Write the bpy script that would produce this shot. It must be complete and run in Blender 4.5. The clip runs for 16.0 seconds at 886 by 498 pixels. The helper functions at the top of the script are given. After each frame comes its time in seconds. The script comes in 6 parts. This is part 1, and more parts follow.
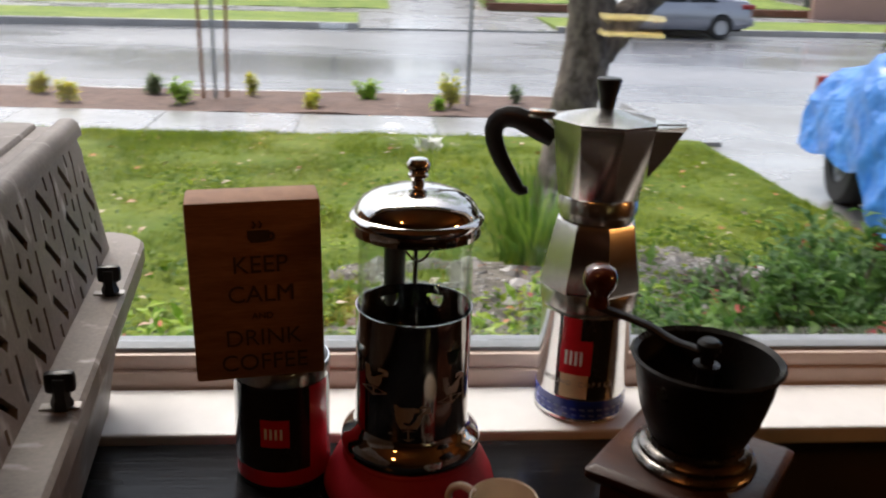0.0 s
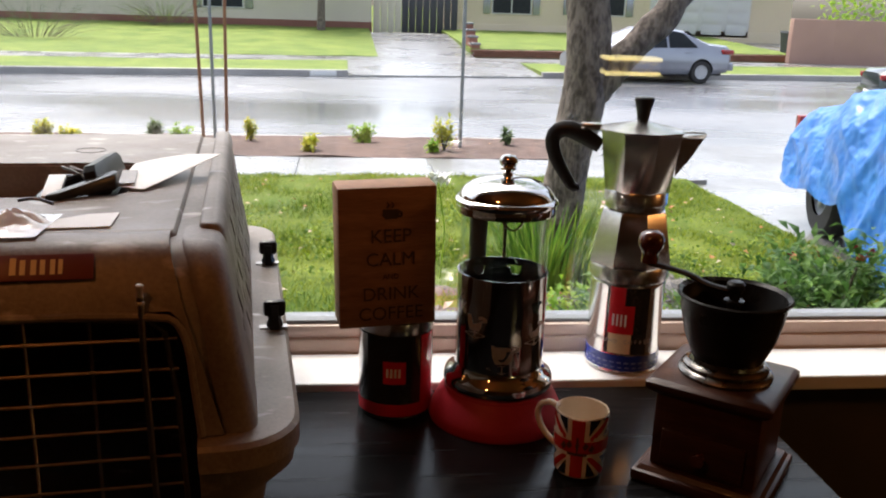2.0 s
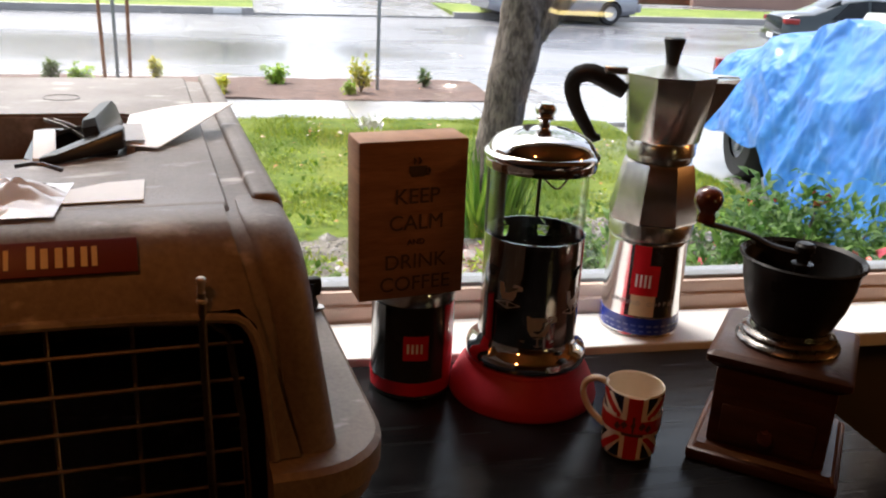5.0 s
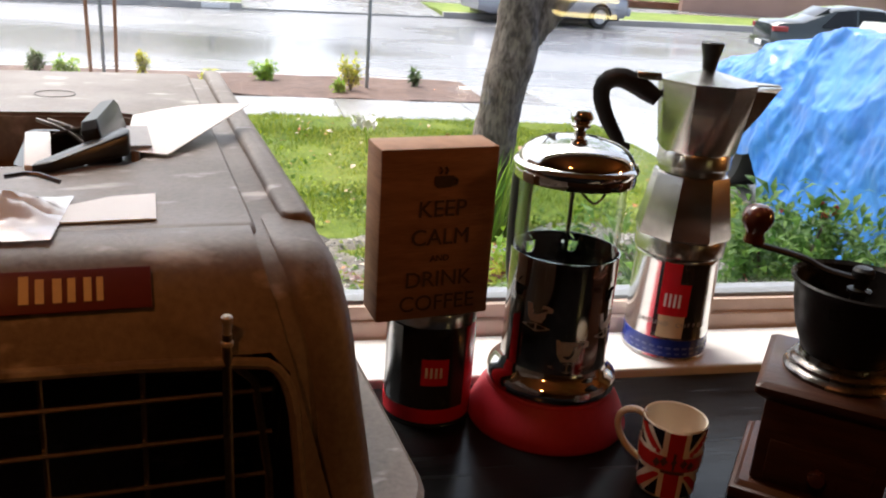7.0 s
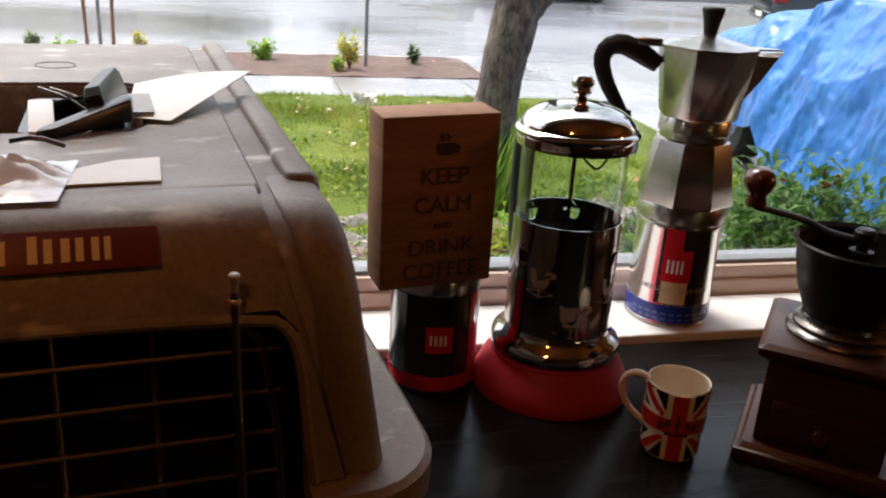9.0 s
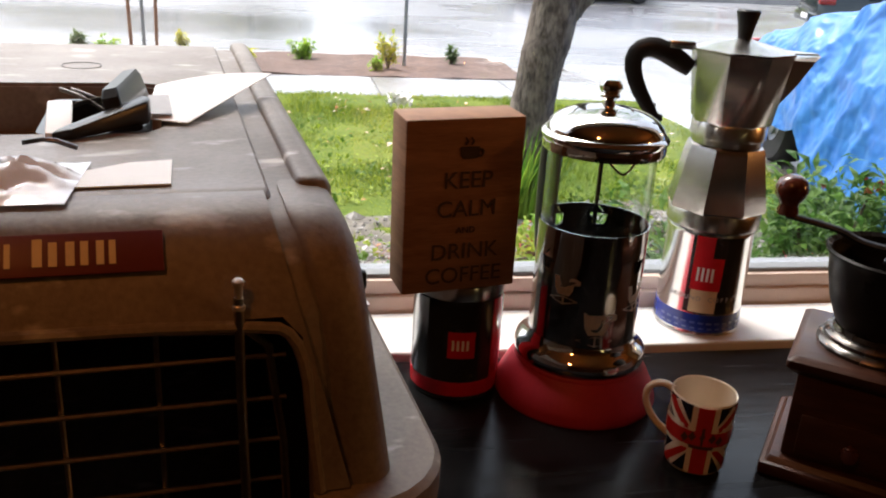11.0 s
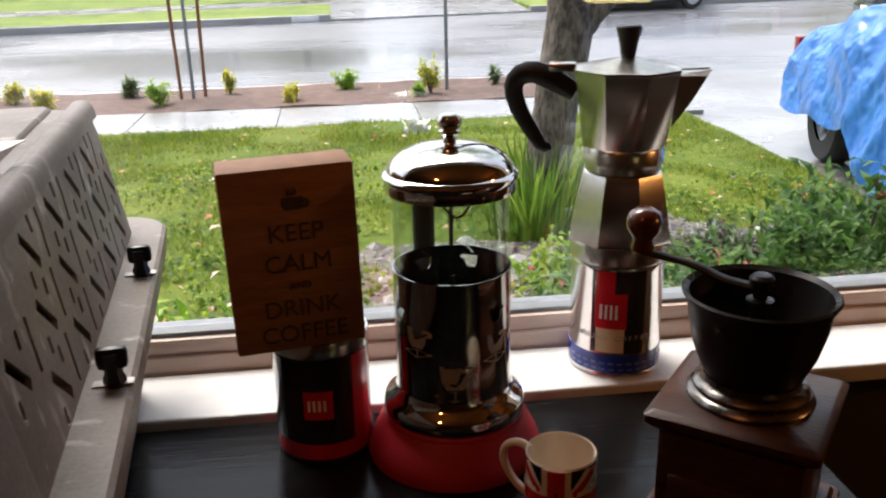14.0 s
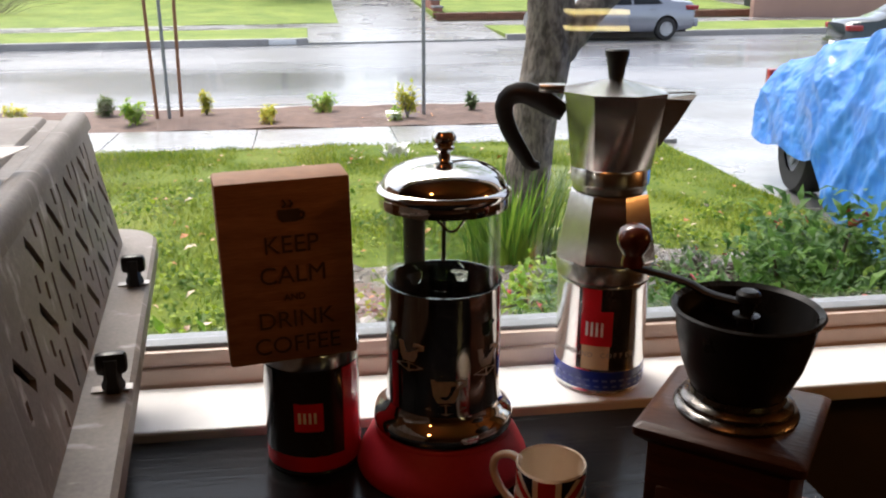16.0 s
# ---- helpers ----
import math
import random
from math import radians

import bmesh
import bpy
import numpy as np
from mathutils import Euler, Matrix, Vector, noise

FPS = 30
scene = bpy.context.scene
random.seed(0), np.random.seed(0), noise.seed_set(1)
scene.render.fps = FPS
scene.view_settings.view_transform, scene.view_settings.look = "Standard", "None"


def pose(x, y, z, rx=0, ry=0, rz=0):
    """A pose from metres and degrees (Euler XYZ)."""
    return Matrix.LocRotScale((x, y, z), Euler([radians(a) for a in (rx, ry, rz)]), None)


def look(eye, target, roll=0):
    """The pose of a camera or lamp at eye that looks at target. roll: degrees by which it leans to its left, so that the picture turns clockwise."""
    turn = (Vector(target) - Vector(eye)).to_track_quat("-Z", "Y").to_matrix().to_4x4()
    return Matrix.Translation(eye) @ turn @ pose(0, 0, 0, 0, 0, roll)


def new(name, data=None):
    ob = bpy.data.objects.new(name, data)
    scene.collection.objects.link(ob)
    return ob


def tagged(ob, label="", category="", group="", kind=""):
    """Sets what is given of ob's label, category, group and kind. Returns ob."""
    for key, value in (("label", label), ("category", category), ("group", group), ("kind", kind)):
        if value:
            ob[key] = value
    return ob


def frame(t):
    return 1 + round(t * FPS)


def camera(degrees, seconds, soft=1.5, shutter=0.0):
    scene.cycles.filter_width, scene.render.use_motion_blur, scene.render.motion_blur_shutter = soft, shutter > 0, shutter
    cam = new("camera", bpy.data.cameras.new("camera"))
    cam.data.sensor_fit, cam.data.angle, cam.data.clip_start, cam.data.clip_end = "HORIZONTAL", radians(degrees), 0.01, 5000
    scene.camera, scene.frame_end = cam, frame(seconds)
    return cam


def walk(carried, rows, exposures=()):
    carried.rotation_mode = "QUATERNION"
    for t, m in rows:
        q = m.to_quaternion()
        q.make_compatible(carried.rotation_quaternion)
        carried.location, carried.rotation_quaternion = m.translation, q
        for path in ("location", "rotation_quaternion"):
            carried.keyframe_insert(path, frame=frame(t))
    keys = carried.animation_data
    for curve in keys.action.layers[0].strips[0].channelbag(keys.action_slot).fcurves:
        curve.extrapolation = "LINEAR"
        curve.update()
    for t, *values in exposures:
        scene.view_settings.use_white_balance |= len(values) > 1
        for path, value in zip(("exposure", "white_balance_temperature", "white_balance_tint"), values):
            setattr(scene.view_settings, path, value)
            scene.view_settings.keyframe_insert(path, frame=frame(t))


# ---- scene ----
EXPOSURES = [(0.0, 1.2), (0.5, 1.4), (1.5, 1.6), (3.5, 1.6), (6.0, 1.9), (7.0, 1.78), (7.5, 1.7), (8.4, 1.7), (9.0, 1.55), (11.5, 1.85), (12.5, 1.78), (13.5, 1.6), (14.5, 1.52), (16.0, 1.58)]
cam = camera(54.2, 16.0, soft=2.0, shutter=0.5)
PATH = [
    (0, (0.1480, 0.0792, 1.1978), (0.3406, 1.9639, 0.5567), 2.30),
    (0.5, (0.0523, 0.0264, 1.1916), (0.4527, 1.8891, 0.5836), 2.10),
    (1, (0.0108, -0.0311, 1.1934), (0.3802, 1.8495, 0.6215), 2.20),
    (1.5, (0.0219, -0.1011, 1.1916), (0.2739, 1.8047, 0.6397), 2.60),
    (2, (0.0234, -0.1339, 1.1934), (0.2491, 1.7783, 0.6524), 1.90),
    (2.5, (0.0166, -0.1226, 1.1890), (0.2466, 1.7806, 0.6190), 2.20),
    (3, (-0.0064, -0.0981, 1.1916), (0.2836, 1.7939, 0.6117), 2.30),
    (3.5, (-0.0014, -0.1045, 1.1987), (0.2318, 1.7941, 0.6147), 0.70),
    (5.8, (-0.1101, 0.0404, 1.1686), (0.3980, 1.8502, 0.4854), 4.00),
    (6, (-0.1107, 0.0460, 1.1686), (0.3926, 1.8579, 0.4876), 4.00),
    (6.5, (-0.1043, 0.0556, 1.1668), (0.3563, 1.8781, 0.4839), 4.90),
    (7, (-0.0972, 0.0595, 1.1677), (0.3710, 1.8896, 0.5108), 4.40),
    (7.5, (-0.0940, 0.0661, 1.1739), (0.3817, 1.8981, 0.5279), 4.40),
    (8, (-0.0912, 0.0710, 1.1704), (0.3845, 1.9027, 0.5234), 3.70),
    (8.5, (-0.0897, 0.0697, 1.1686), (0.4219, 1.8917, 0.5215), 3.90),
    (9, (-0.0991, 0.0545, 1.1598), (0.3648, 1.8682, 0.4559), 3.60),
    (11.5, (-0.0831, 0.0620, 1.1624), (0.2967, 1.8936, 0.4546), 3.60),
    (12, (-0.0810, 0.0635, 1.1668), (0.3105, 1.8926, 0.4590), 3.60),
    (12.5, (-0.0708, 0.0604, 1.1748), (0.3403, 1.9006, 0.5078), 2.20),
    (13, (-0.0298, 0.0711, 1.1748), (0.3895, 1.9064, 0.4998), 0.90),
    (13.5, (0.0520, 0.0870, 1.1704), (0.3660, 1.9412, 0.4895), -0.80),
    (14, (0.1079, 0.0865, 1.1713), (0.3316, 1.9583, 0.5033), -1.20),
    (14.5, (0.1266, 0.0808, 1.1748), (0.3544, 1.9581, 0.5238), -1.80),
    (15, (0.1207, 0.0784, 1.1677), (0.4108, 1.9454, 0.5119), -1.30),
    (15.5, (0.1018, 0.0742, 1.1660), (0.4056, 1.9488, 0.5387), -0.20),
    (16, (0.0904, 0.0756, 1.1668), (0.3782, 1.9571, 0.5528), 0.20),
]
walk(cam, [(t, look(e, g, r)) for t, e, g, r in PATH], EXPOSURES)

# ---- light ----
SUN_EL, SUN_ROT = 61.0, -28.0
world = bpy.data.worlds.new("overcast_sky")
scene.world = world
world.use_nodes = True
wn = world.node_tree
sky = wn.nodes.new("ShaderNodeTexSky")
sky.sky_type = "NISHITA"
sky.sun_disc = False
sky.sun_elevation, sky.sun_rotation = radians(SUN_EL), radians(SUN_ROT)
sky.dust_density, sky.air_density = 4.0, 1.0
hsv = wn.nodes.new("ShaderNodeHueSaturation")
hsv.inputs["Saturation"].default_value = 0.62
wn.links.new(sky.outputs[0], hsv.inputs["Color"])
wn.links.new(hsv.outputs[0], wn.nodes["Background"].inputs["Color"])
wn.nodes["Background"].inputs["Strength"].default_value = 0.15
sun_data = bpy.data.lights.new("sun", "SUN")
sun_data.energy, sun_data.angle, sun_data.color = 1.45, radians(25), (1.0, 0.94, 0.87)
sun = new("sun", sun_data)
sun.matrix_world = look((0, 0, 30), (Vector((0, 0, 30)) - Vector((math.sin(radians(SUN_ROT)) * math.cos(radians(SUN_EL)), math.cos(radians(SUN_ROT)) * math.cos(radians(SUN_EL)), math.sin(radians(SUN_EL))))))

lamp_data = bpy.data.lights.new("pendant_lamp_light", "POINT")
lamp_data.shadow_soft_size, lamp_data.energy, lamp_data.color = 0.05, 2.7, (1.0, 0.33, 0.085)
lamp_light = new("pendant_lamp_light", lamp_data)
lamp_light.matrix_world = pose(-0.45, -0.2, 1.9)
far_data = bpy.data.lights.new("floor_lamp_light", "POINT")
far_data.shadow_soft_size, far_data.energy, far_data.color = 0.08, 11.0, (1.0, 0.42, 0.12)
far_light = new("floor_lamp_light", far_data)
far_light.matrix_world = pose(2.75, -0.1, 1.5)


# ---- materials ----
def mat(name, c1, c2=None, rough=0.5, metal=0.0, scale=20.0, scale2=None, bump=0.0, bscale=None, rough2=None, stretch=(1, 1, 1), island=0.0, objrand=0.0, coat=0.0, spec=0.5, trans=0.0, ior=1.45, detail=6.0, mixpos=(0.35, 0.65)):
    """Two colours mixed by noise of two sizes, with relief and uneven gloss."""
    m = bpy.data.materials.new(name)
    m.use_nodes = True
    n, l = m.node_tree.nodes, m.node_tree.links
    b = n["Principled BSDF"]
    b.inputs["Metallic"].default_value = metal
    b.inputs["Roughness"].default_value = rough
    b.inputs["Specular IOR Level"].default_value = spec
    b.inputs["Coat Weight"].default_value = coat
    b.inputs["Transmission Weight"].default_value = trans
    b.inputs["IOR"].default_value = ior
    c2 = c2 or tuple(v * 0.75 for v in c1)
    co = n.new("ShaderNodeTexCoord")
    mp = n.new("ShaderNodeMapping")
    mp.inputs["Scale"].default_value = stretch
    l.new(co.outputs["Object"], mp.inputs["Vector"])
    a = n.new("ShaderNodeTexNoise")
    a.inputs["Scale"].default_value, a.inputs["Detail"].default_value = scale, detail
    a2 = n.new("ShaderNodeTexNoise")
    a2.inputs["Scale"].default_value, a2.inputs["Detail"].default_value = scale2 or scale * 7.3, 4
    l.new(mp.outputs[0], a.inputs["Vector"])
    l.new(mp.outputs[0], a2.inputs["Vector"])
    mx = n.new("ShaderNodeMath")
    mx.operation = "MULTIPLY_ADD"
    mx.inputs[1].default_value = 0.4
    l.new(a2.outputs[0], mx.inputs[0])
    sc = n.new("ShaderNodeMath")
    sc.operation = "MULTIPLY"
    sc.inputs[1].default_value = 0.6
    l.new(a.outputs[0], sc.inputs[0])
    l.new(sc.outputs[0], mx.inputs[2])
    val = mx.outputs[0]
    if island or objrand:
        g = n.new("ShaderNodeNewGeometry") if island else n.new("ShaderNodeObjectInfo")
        r = n.new("ShaderNodeMath")
        r.operation = "MULTIPLY_ADD"
        r.inputs[1].default_value = island or objrand
        l.new(g.outputs["Random Per Island" if island else "Random"], r.inputs[0])
        off = n.new("ShaderNodeMath")
        off.operation = "SUBTRACT"
        off.inputs[1].default_value = (island or objrand) / 2
        l.new(val, off.inputs[0])
        l.new(off.outputs[0], r.inputs[2])
        val = r.outputs[0]
    ramp = n.new("ShaderNodeValToRGB")
    ramp.color_ramp.elements[0].position, ramp.color_ramp.elements[1].position = mixpos
    ramp.color_ramp.elements[0].color, ramp.color_ramp.elements[1].color = (*c1, 1), (*c2, 1)
    l.new(val, ramp.inputs[0])
    l.new(ramp.outputs[0], b.inputs["Base Color"])
    if rough2 is not None:
        mr = n.new("ShaderNodeMapRange")
        mr.inputs["From Min"].default_value, mr.inputs["From Max"].default_value = 0.35, 0.65
        mr.inputs["To Min"].default_value, mr.inputs["To Max"].default_value = rough, rough2
        l.new(a.outputs[0], mr.inputs[0])
        l.new(mr.outputs[0], b.inputs["Roughness"])
    if bump:
        t = n.new("ShaderNodeTexNoise")
        t.inputs["Scale"].default_value, t.inputs["Detail"].default_value = bscale or scale * 5, 5
        l.new(mp.outputs[0], t.inputs["Vector"])
        bp = n.new("ShaderNodeBump")
        bp.inputs["Strength"].default_value, bp.inputs["Distance"].default_value = bump, 0.2 / (bscale or scale * 5)
        l.new(t.outputs[0], bp.inputs["Height"])
        l.new(bp.outputs[0], b.inputs["Normal"])
    return m


def glow(name, c, strength):
    m = mat(name, c, c, rough=0.6)
    b = m.node_tree.nodes["Principled BSDF"]
    b.inputs["Emission Color"].default_value, b.inputs["Emission Strength"].default_value = (*c, 1), strength
    return m


def glass(name, c=(1, 1, 1), gloss=(0.04, 0.9), power=5.0):
    """Thin clear glass: straight through, with a mirror that grows at grazing angles."""
    m = bpy.data.materials.new(name)
    m.use_nodes = True
    n, l = m.node_tree.nodes, m.node_tree.links
    n.remove(n["Principled BSDF"])
    out = n["Material Output"]
    tr, gl, mx, lw = n.new("ShaderNodeBsdfTransparent"), n.new("ShaderNodeBsdfGlossy"), n.new("ShaderNodeMixShader"), n.new("ShaderNodeLayerWeight")
    pw, mr = n.new("ShaderNodeMath"), n.new("ShaderNodeMapRange")
    tr.inputs[0].default_value, gl.inputs["Roughness"].default_value = (*c, 1), 0.01
    lw.inputs[0].default_value = 0.5
    pw.operation = "POWER"
    pw.inputs[1].default_value = power
    mr.inputs["To Min"].default_value, mr.inputs["To Max"].default_value = gloss
    l.new(lw.outputs["Facing"], pw.inputs[0])
    l.new(pw.outputs[0], mr.inputs[0])
    l.new(mr.outputs[0], mx.inputs[0])
    l.new(tr.outputs[0], mx.inputs[1])
    l.new(gl.outputs[0], mx.inputs[2])
    l.new(mx.outputs[0], out.inputs[0])
    return m


CHROME = mat("polished_steel", (0.62, 0.60, 0.57), (0.55, 0.53, 0.5), rough=0.05, metal=1.0, scale=30, rough2=0.09)
# polished steel toned down: the dark room's reflection is put into the colour
SHADESTEEL = mat("shade_toned_steel", (0.36, 0.33, 0.3), (0.3, 0.275, 0.25), rough=0.07, metal=1.0, scale=30, rough2=0.13)
STEEL = mat("brushed_wire", (0.45, 0.42, 0.38), (0.3, 0.27, 0.24), rough=0.3, metal=1.0, scale=60)
ALU = mat("worn_aluminium", (0.6, 0.58, 0.55), (0.45, 0.43, 0.4), rough=0.22, metal=1.0, scale=40, rough2=0.27, bump=0.012, bscale=300)
# pale half-metal grey: the glints of relief and rod tip are its colour
GLINTGREY = mat("glint_grey_steel", (0.55, 0.52, 0.48), (0.4, 0.38, 0.35), rough=0.4, metal=0.5, scale=200)
TIN = mat("bright_tin", (0.8, 0.8, 0.79), (0.72, 0.72, 0.71), rough=0.14, metal=1.0, scale=20, rough2=0.2)
BAKELITE = mat("black_bakelite", (0.009, 0.0085, 0.0085), (0.014, 0.013, 0.013), rough=0.4, spec=0.3, scale=40, bump=0.05)
IRON = mat("blackened_iron", (0.01, 0.009, 0.008), (0.006, 0.0055, 0.005), rough=0.24, metal=0.0, spec=0.2, scale=40, rough2=0.5, bump=0.08)
BRASS = mat("dull_metal_ring", (0.19, 0.175, 0.16), (0.12, 0.11, 0.1), rough=0.2, metal=1.0, scale=40, rough2=0.35)
RUBBER_RED = mat("red_silicone", (0.42, 0.018, 0.035), (0.34, 0.012, 0.028), rough=0.55, scale=30, bump=0.03)
TABLE = mat("black_stained_wood", (0.004, 0.004, 0.0045), (0.007, 0.0068, 0.0068), rough=0.18, rough2=0.28, spec=0.075, scale=8, scale2=60, stretch=(0.6, 9, 9), bump=0.05, bscale=30)
WHITE = mat("white_sill_paint", (0.6, 0.59, 0.58), (0.53, 0.525, 0.515), rough=0.45, scale=6, bump=0.04, bscale=80)
VINYL = mat("cream_window_vinyl", (0.56, 0.45, 0.39), (0.5, 0.4, 0.345), rough=0.55, scale=7, bump=0.02)
SEAL = mat("grey_window_seal", (0.2, 0.215, 0.23), (0.16, 0.175, 0.19), rough=0.6, metal=0.0, scale=30)
PANE = glass("window_glass", gloss=(0.075, 0.9))
JAR = glass("jar_glass", (0.95, 0.98, 0.96), (0.05, 0.7), 4.0)
# WALL, CEIL and FLOORM are unseen; their dark warm tones shape the bounce light
WALL = mat("bounce_toned_wall", (0.11, 0.062, 0.036), (0.09, 0.05, 0.03), rough=0.8, scale=3, bump=0.1, bscale=150)
DARKWALL = mat("dark_brown_wall", (0.04, 0.028, 0.018), (0.032, 0.022, 0.014), rough=0.7, scale=4, bump=0.1, bscale=150)
CEIL = mat("bounce_toned_ceiling", (0.22, 0.13, 0.075), (0.19, 0.11, 0.062), rough=0.9, scale=3)
FLOORM = mat("bounce_toned_floor", (0.024, 0.014, 0.009), (0.018, 0.01, 0.007), rough=0.6, scale=3, stretch=(1, 8, 1))
PLASTIC = mat("taupe_plastic", (0.2, 0.165, 0.138), (0.11, 0.09, 0.075), rough=0.4, rough2=0.55, scale=9, scale2=300, bump=0.55, bscale=420)
sn = PLASTIC.node_tree
wear, wramp, wmix = sn.nodes.new("ShaderNodeTexNoise"), sn.nodes.new("ShaderNodeValToRGB"), sn.nodes.new("ShaderNodeMix")
wmap = sn.nodes.new("ShaderNodeMapping")
wmap.inputs["Scale"].default_value = (1, 2.2, 1)
wmap.inputs["Rotation"].default_value = (0, 0, 0.5)
wear.inputs["Scale"].default_value, wear.inputs["Detail"].default_value = 26, 10
wramp.color_ramp.elements[0].position, wramp.color_ramp.elements[1].position = 0.60, 0.74
wmix.data_type = "RGBA"
sn.links.new(sn.nodes["Texture Coordinate"].outputs["Object"], wmap.inputs["Vector"])
sn.links.new(wmap.outputs[0], wear.inputs["Vector"])
sn.links.new(wear.outputs[0], wramp.inputs[0])
sn.links.new(wramp.outputs[0], wmix.inputs[0])
sn.links.new(sn.nodes["Color Ramp"].outputs[0], wmix.inputs[6])
wmix.inputs[7].default_value = (0.46, 0.43, 0.4, 1)
sn.links.new(wmix.outputs[2], sn.nodes["Principled BSDF"].inputs["Base Color"])
DARKPL = mat("black_plastic", (0.008, 0.008, 0.009), (0.014, 0.014, 0.015), rough=0.3, scale=40, spec=0.35)
MAROON = mat("maroon_label", (0.12, 0.018, 0.022), (0.1, 0.014, 0.018), rough=0.45, scale=40)
CREAM = mat("cream_print", (0.7, 0.58, 0.38), (0.62, 0.5, 0.32), rough=0.5, scale=60)
PAPER = mat("white_paper", (0.8, 0.8, 0.79), (0.74, 0.74, 0.73), rough=0.6, scale=14, bump=0.05)
PINE = mat("raw_pine", (0.25, 0.125, 0.062), (0.14, 0.062, 0.029), rough=0.7, scale=10, scale2=70, stretch=(1, 1, 10), bump=0.2, bscale=60)
BURNT = mat("burnt_print", (0.035, 0.022, 0.016), (0.05, 0.03, 0.02), rough=0.8, scale=60)
WALNUT = mat("walnut_wood", (0.055, 0.019, 0.009), (0.028, 0.0095, 0.005), rough=0.4, spec=0.3, scale=9, scale2=50, stretch=(1.5, 9, 9), bump=0.15, bscale=50, coat=0.1)
KNOBWOOD = mat("varnished_knob", (0.085, 0.02, 0.009), (0.05, 0.012, 0.006), rough=0.22, scale=30, coat=0.5)
TINBLACK = mat("black_tin_print", (0.012, 0.012, 0.013), (0.018, 0.018, 0.018), rough=0.25, scale=30, coat=0.3)
TINRED = mat("red_tin_print", (0.55, 0.01, 0.02), (0.48, 0.008, 0.016), rough=0.25, scale=30, coat=0.3)
TINBLUE = mat("blue_tin_print", (0.012, 0.03, 0.25), (0.01, 0.025, 0.2), rough=0.25, scale=30, coat=0.3)
TINCREAM = mat("cream_tin_print", (0.66, 0.54, 0.33), (0.6, 0.48, 0.28), rough=0.3, scale=30)
BLUEPRINT = mat("pale_blue_print", (0.12, 0.15, 0.4), (0.09, 0.12, 0.34), rough=0.3, scale=30)
TINGREY = mat("grey_print", (0.3, 0.29, 0.28), (0.25, 0.24, 0.23), rough=0.4, scale=40)
PORCELAIN = mat("glazed_porcelain", (0.8, 0.71, 0.58), (0.76, 0.67, 0.54), rough=0.12, scale=20, coat=0.4)
CUPRED = mat("cup_red", (0.5, 0.025, 0.02), (0.45, 0.02, 0.016), rough=0.15, scale=20, coat=0.4)
CRESTM = mat("dark_crest_print", (0.07, 0.05, 0.03), (0.13, 0.02, 0.02), rough=0.2, scale=160, coat=0.3)
CUPBLUE = mat("cup_navy", (0.012, 0.014, 0.03), (0.016, 0.018, 0.035), rough=0.15, scale=20, coat=0.4)


def leafy(m, share=0.45):
    """Lets light through thin leaves."""
    n, l = m.node_tree.nodes, m.node_tree.links
    tl, mx = n.new("ShaderNodeBsdfTranslucent"), n.new("ShaderNodeMixShader")
    l.new(n["Color Ramp"].outputs[0], tl.inputs[0])
    mx.inputs[0].default_value = share
    l.new(n["Principled BSDF"].outputs[0], mx.inputs[1])
    l.new(tl.outputs[0], mx.inputs[2])
    l.new(mx.outputs[0], n["Material Output"].inputs[0])
    return m


GRASS = leafy(mat("lawn_blades", (0.078, 0.142, 0.012), (0.24, 0.285, 0.022), rough=0.55, spec=0.2, scale=0.8, scale2=4, island=0.5), 0.5)
SOIL = mat("gravelly_soil", (0.07, 0.06, 0.045), (0.2, 0.18, 0.15), rough=0.85, scale=9, scale2=40, bump=0.8, bscale=45)
PEBBLE = mat("pale_pebbles", (0.15, 0.135, 0.12), (0.4, 0.375, 0.35), rough=0.5, scale=14, island=0.8)
TURF = mat("lawn_soil", (0.055, 0.1, 0.012), (0.15, 0.18, 0.025), rough=0.85, spec=0.15, scale=1.5, scale2=14, bump=0.5, bscale=12)
FARTURF = mat("far_lawn", (0.09, 0.15, 0.03), (0.22, 0.27, 0.06), rough=0.8, spec=0.2, scale=1.1, scale2=9, bump=0.5, bscale=8)
CONCRETE = mat("wet_concrete", (0.26, 0.255, 0.25), (0.14, 0.138, 0.135), rough=0.16, rough2=0.42, spec=0.8, coat=0.5, scale=0.7, scale2=9, bump=0.08, bscale=60)
CURB = mat("curb_concrete", (0.4, 0.385, 0.37), (0.27, 0.26, 0.25), rough=0.4, rough2=0.7, scale=1.2, scale2=15, bump=0.15)
ASPHALT = mat("wet_asphalt", (0.09, 0.09, 0.095), (0.19, 0.19, 0.2), rough=0.14, rough2=0.42, spec=1.0, coat=0.5, scale=0.35, scale2=5, stretch=(0.35, 1, 1), bump=0.06, bscale=40)
for wet in (ASPHALT, CONCRETE):
    wet.node_tree.nodes["Principled BSDF"].inputs["Coat Roughness"].default_value = 0.26
MULCH = mat("bark_mulch", (0.07, 0.044, 0.035), (0.15, 0.095, 0.075), rough=0.85, scale=8, scale2=50, bump=0.8, bscale=30)
BARK = mat("tree_bark", (0.235, 0.19, 0.16), (0.06, 0.046, 0.038), rough=0.85, scale=22, scale2=70, stretch=(1, 1, 0.35), bump=1.0, bscale=30, mixpos=(0.4, 0.6))
STAKE = mat("stake_wood", (0.3, 0.14, 0.07), (0.2, 0.09, 0.05), rough=0.75, scale=12, stretch=(6, 6, 1))
POST = mat("galvanised_pole", (0.3, 0.31, 0.32), (0.22, 0.23, 0.24), rough=0.5, metal=0.6, scale=10)
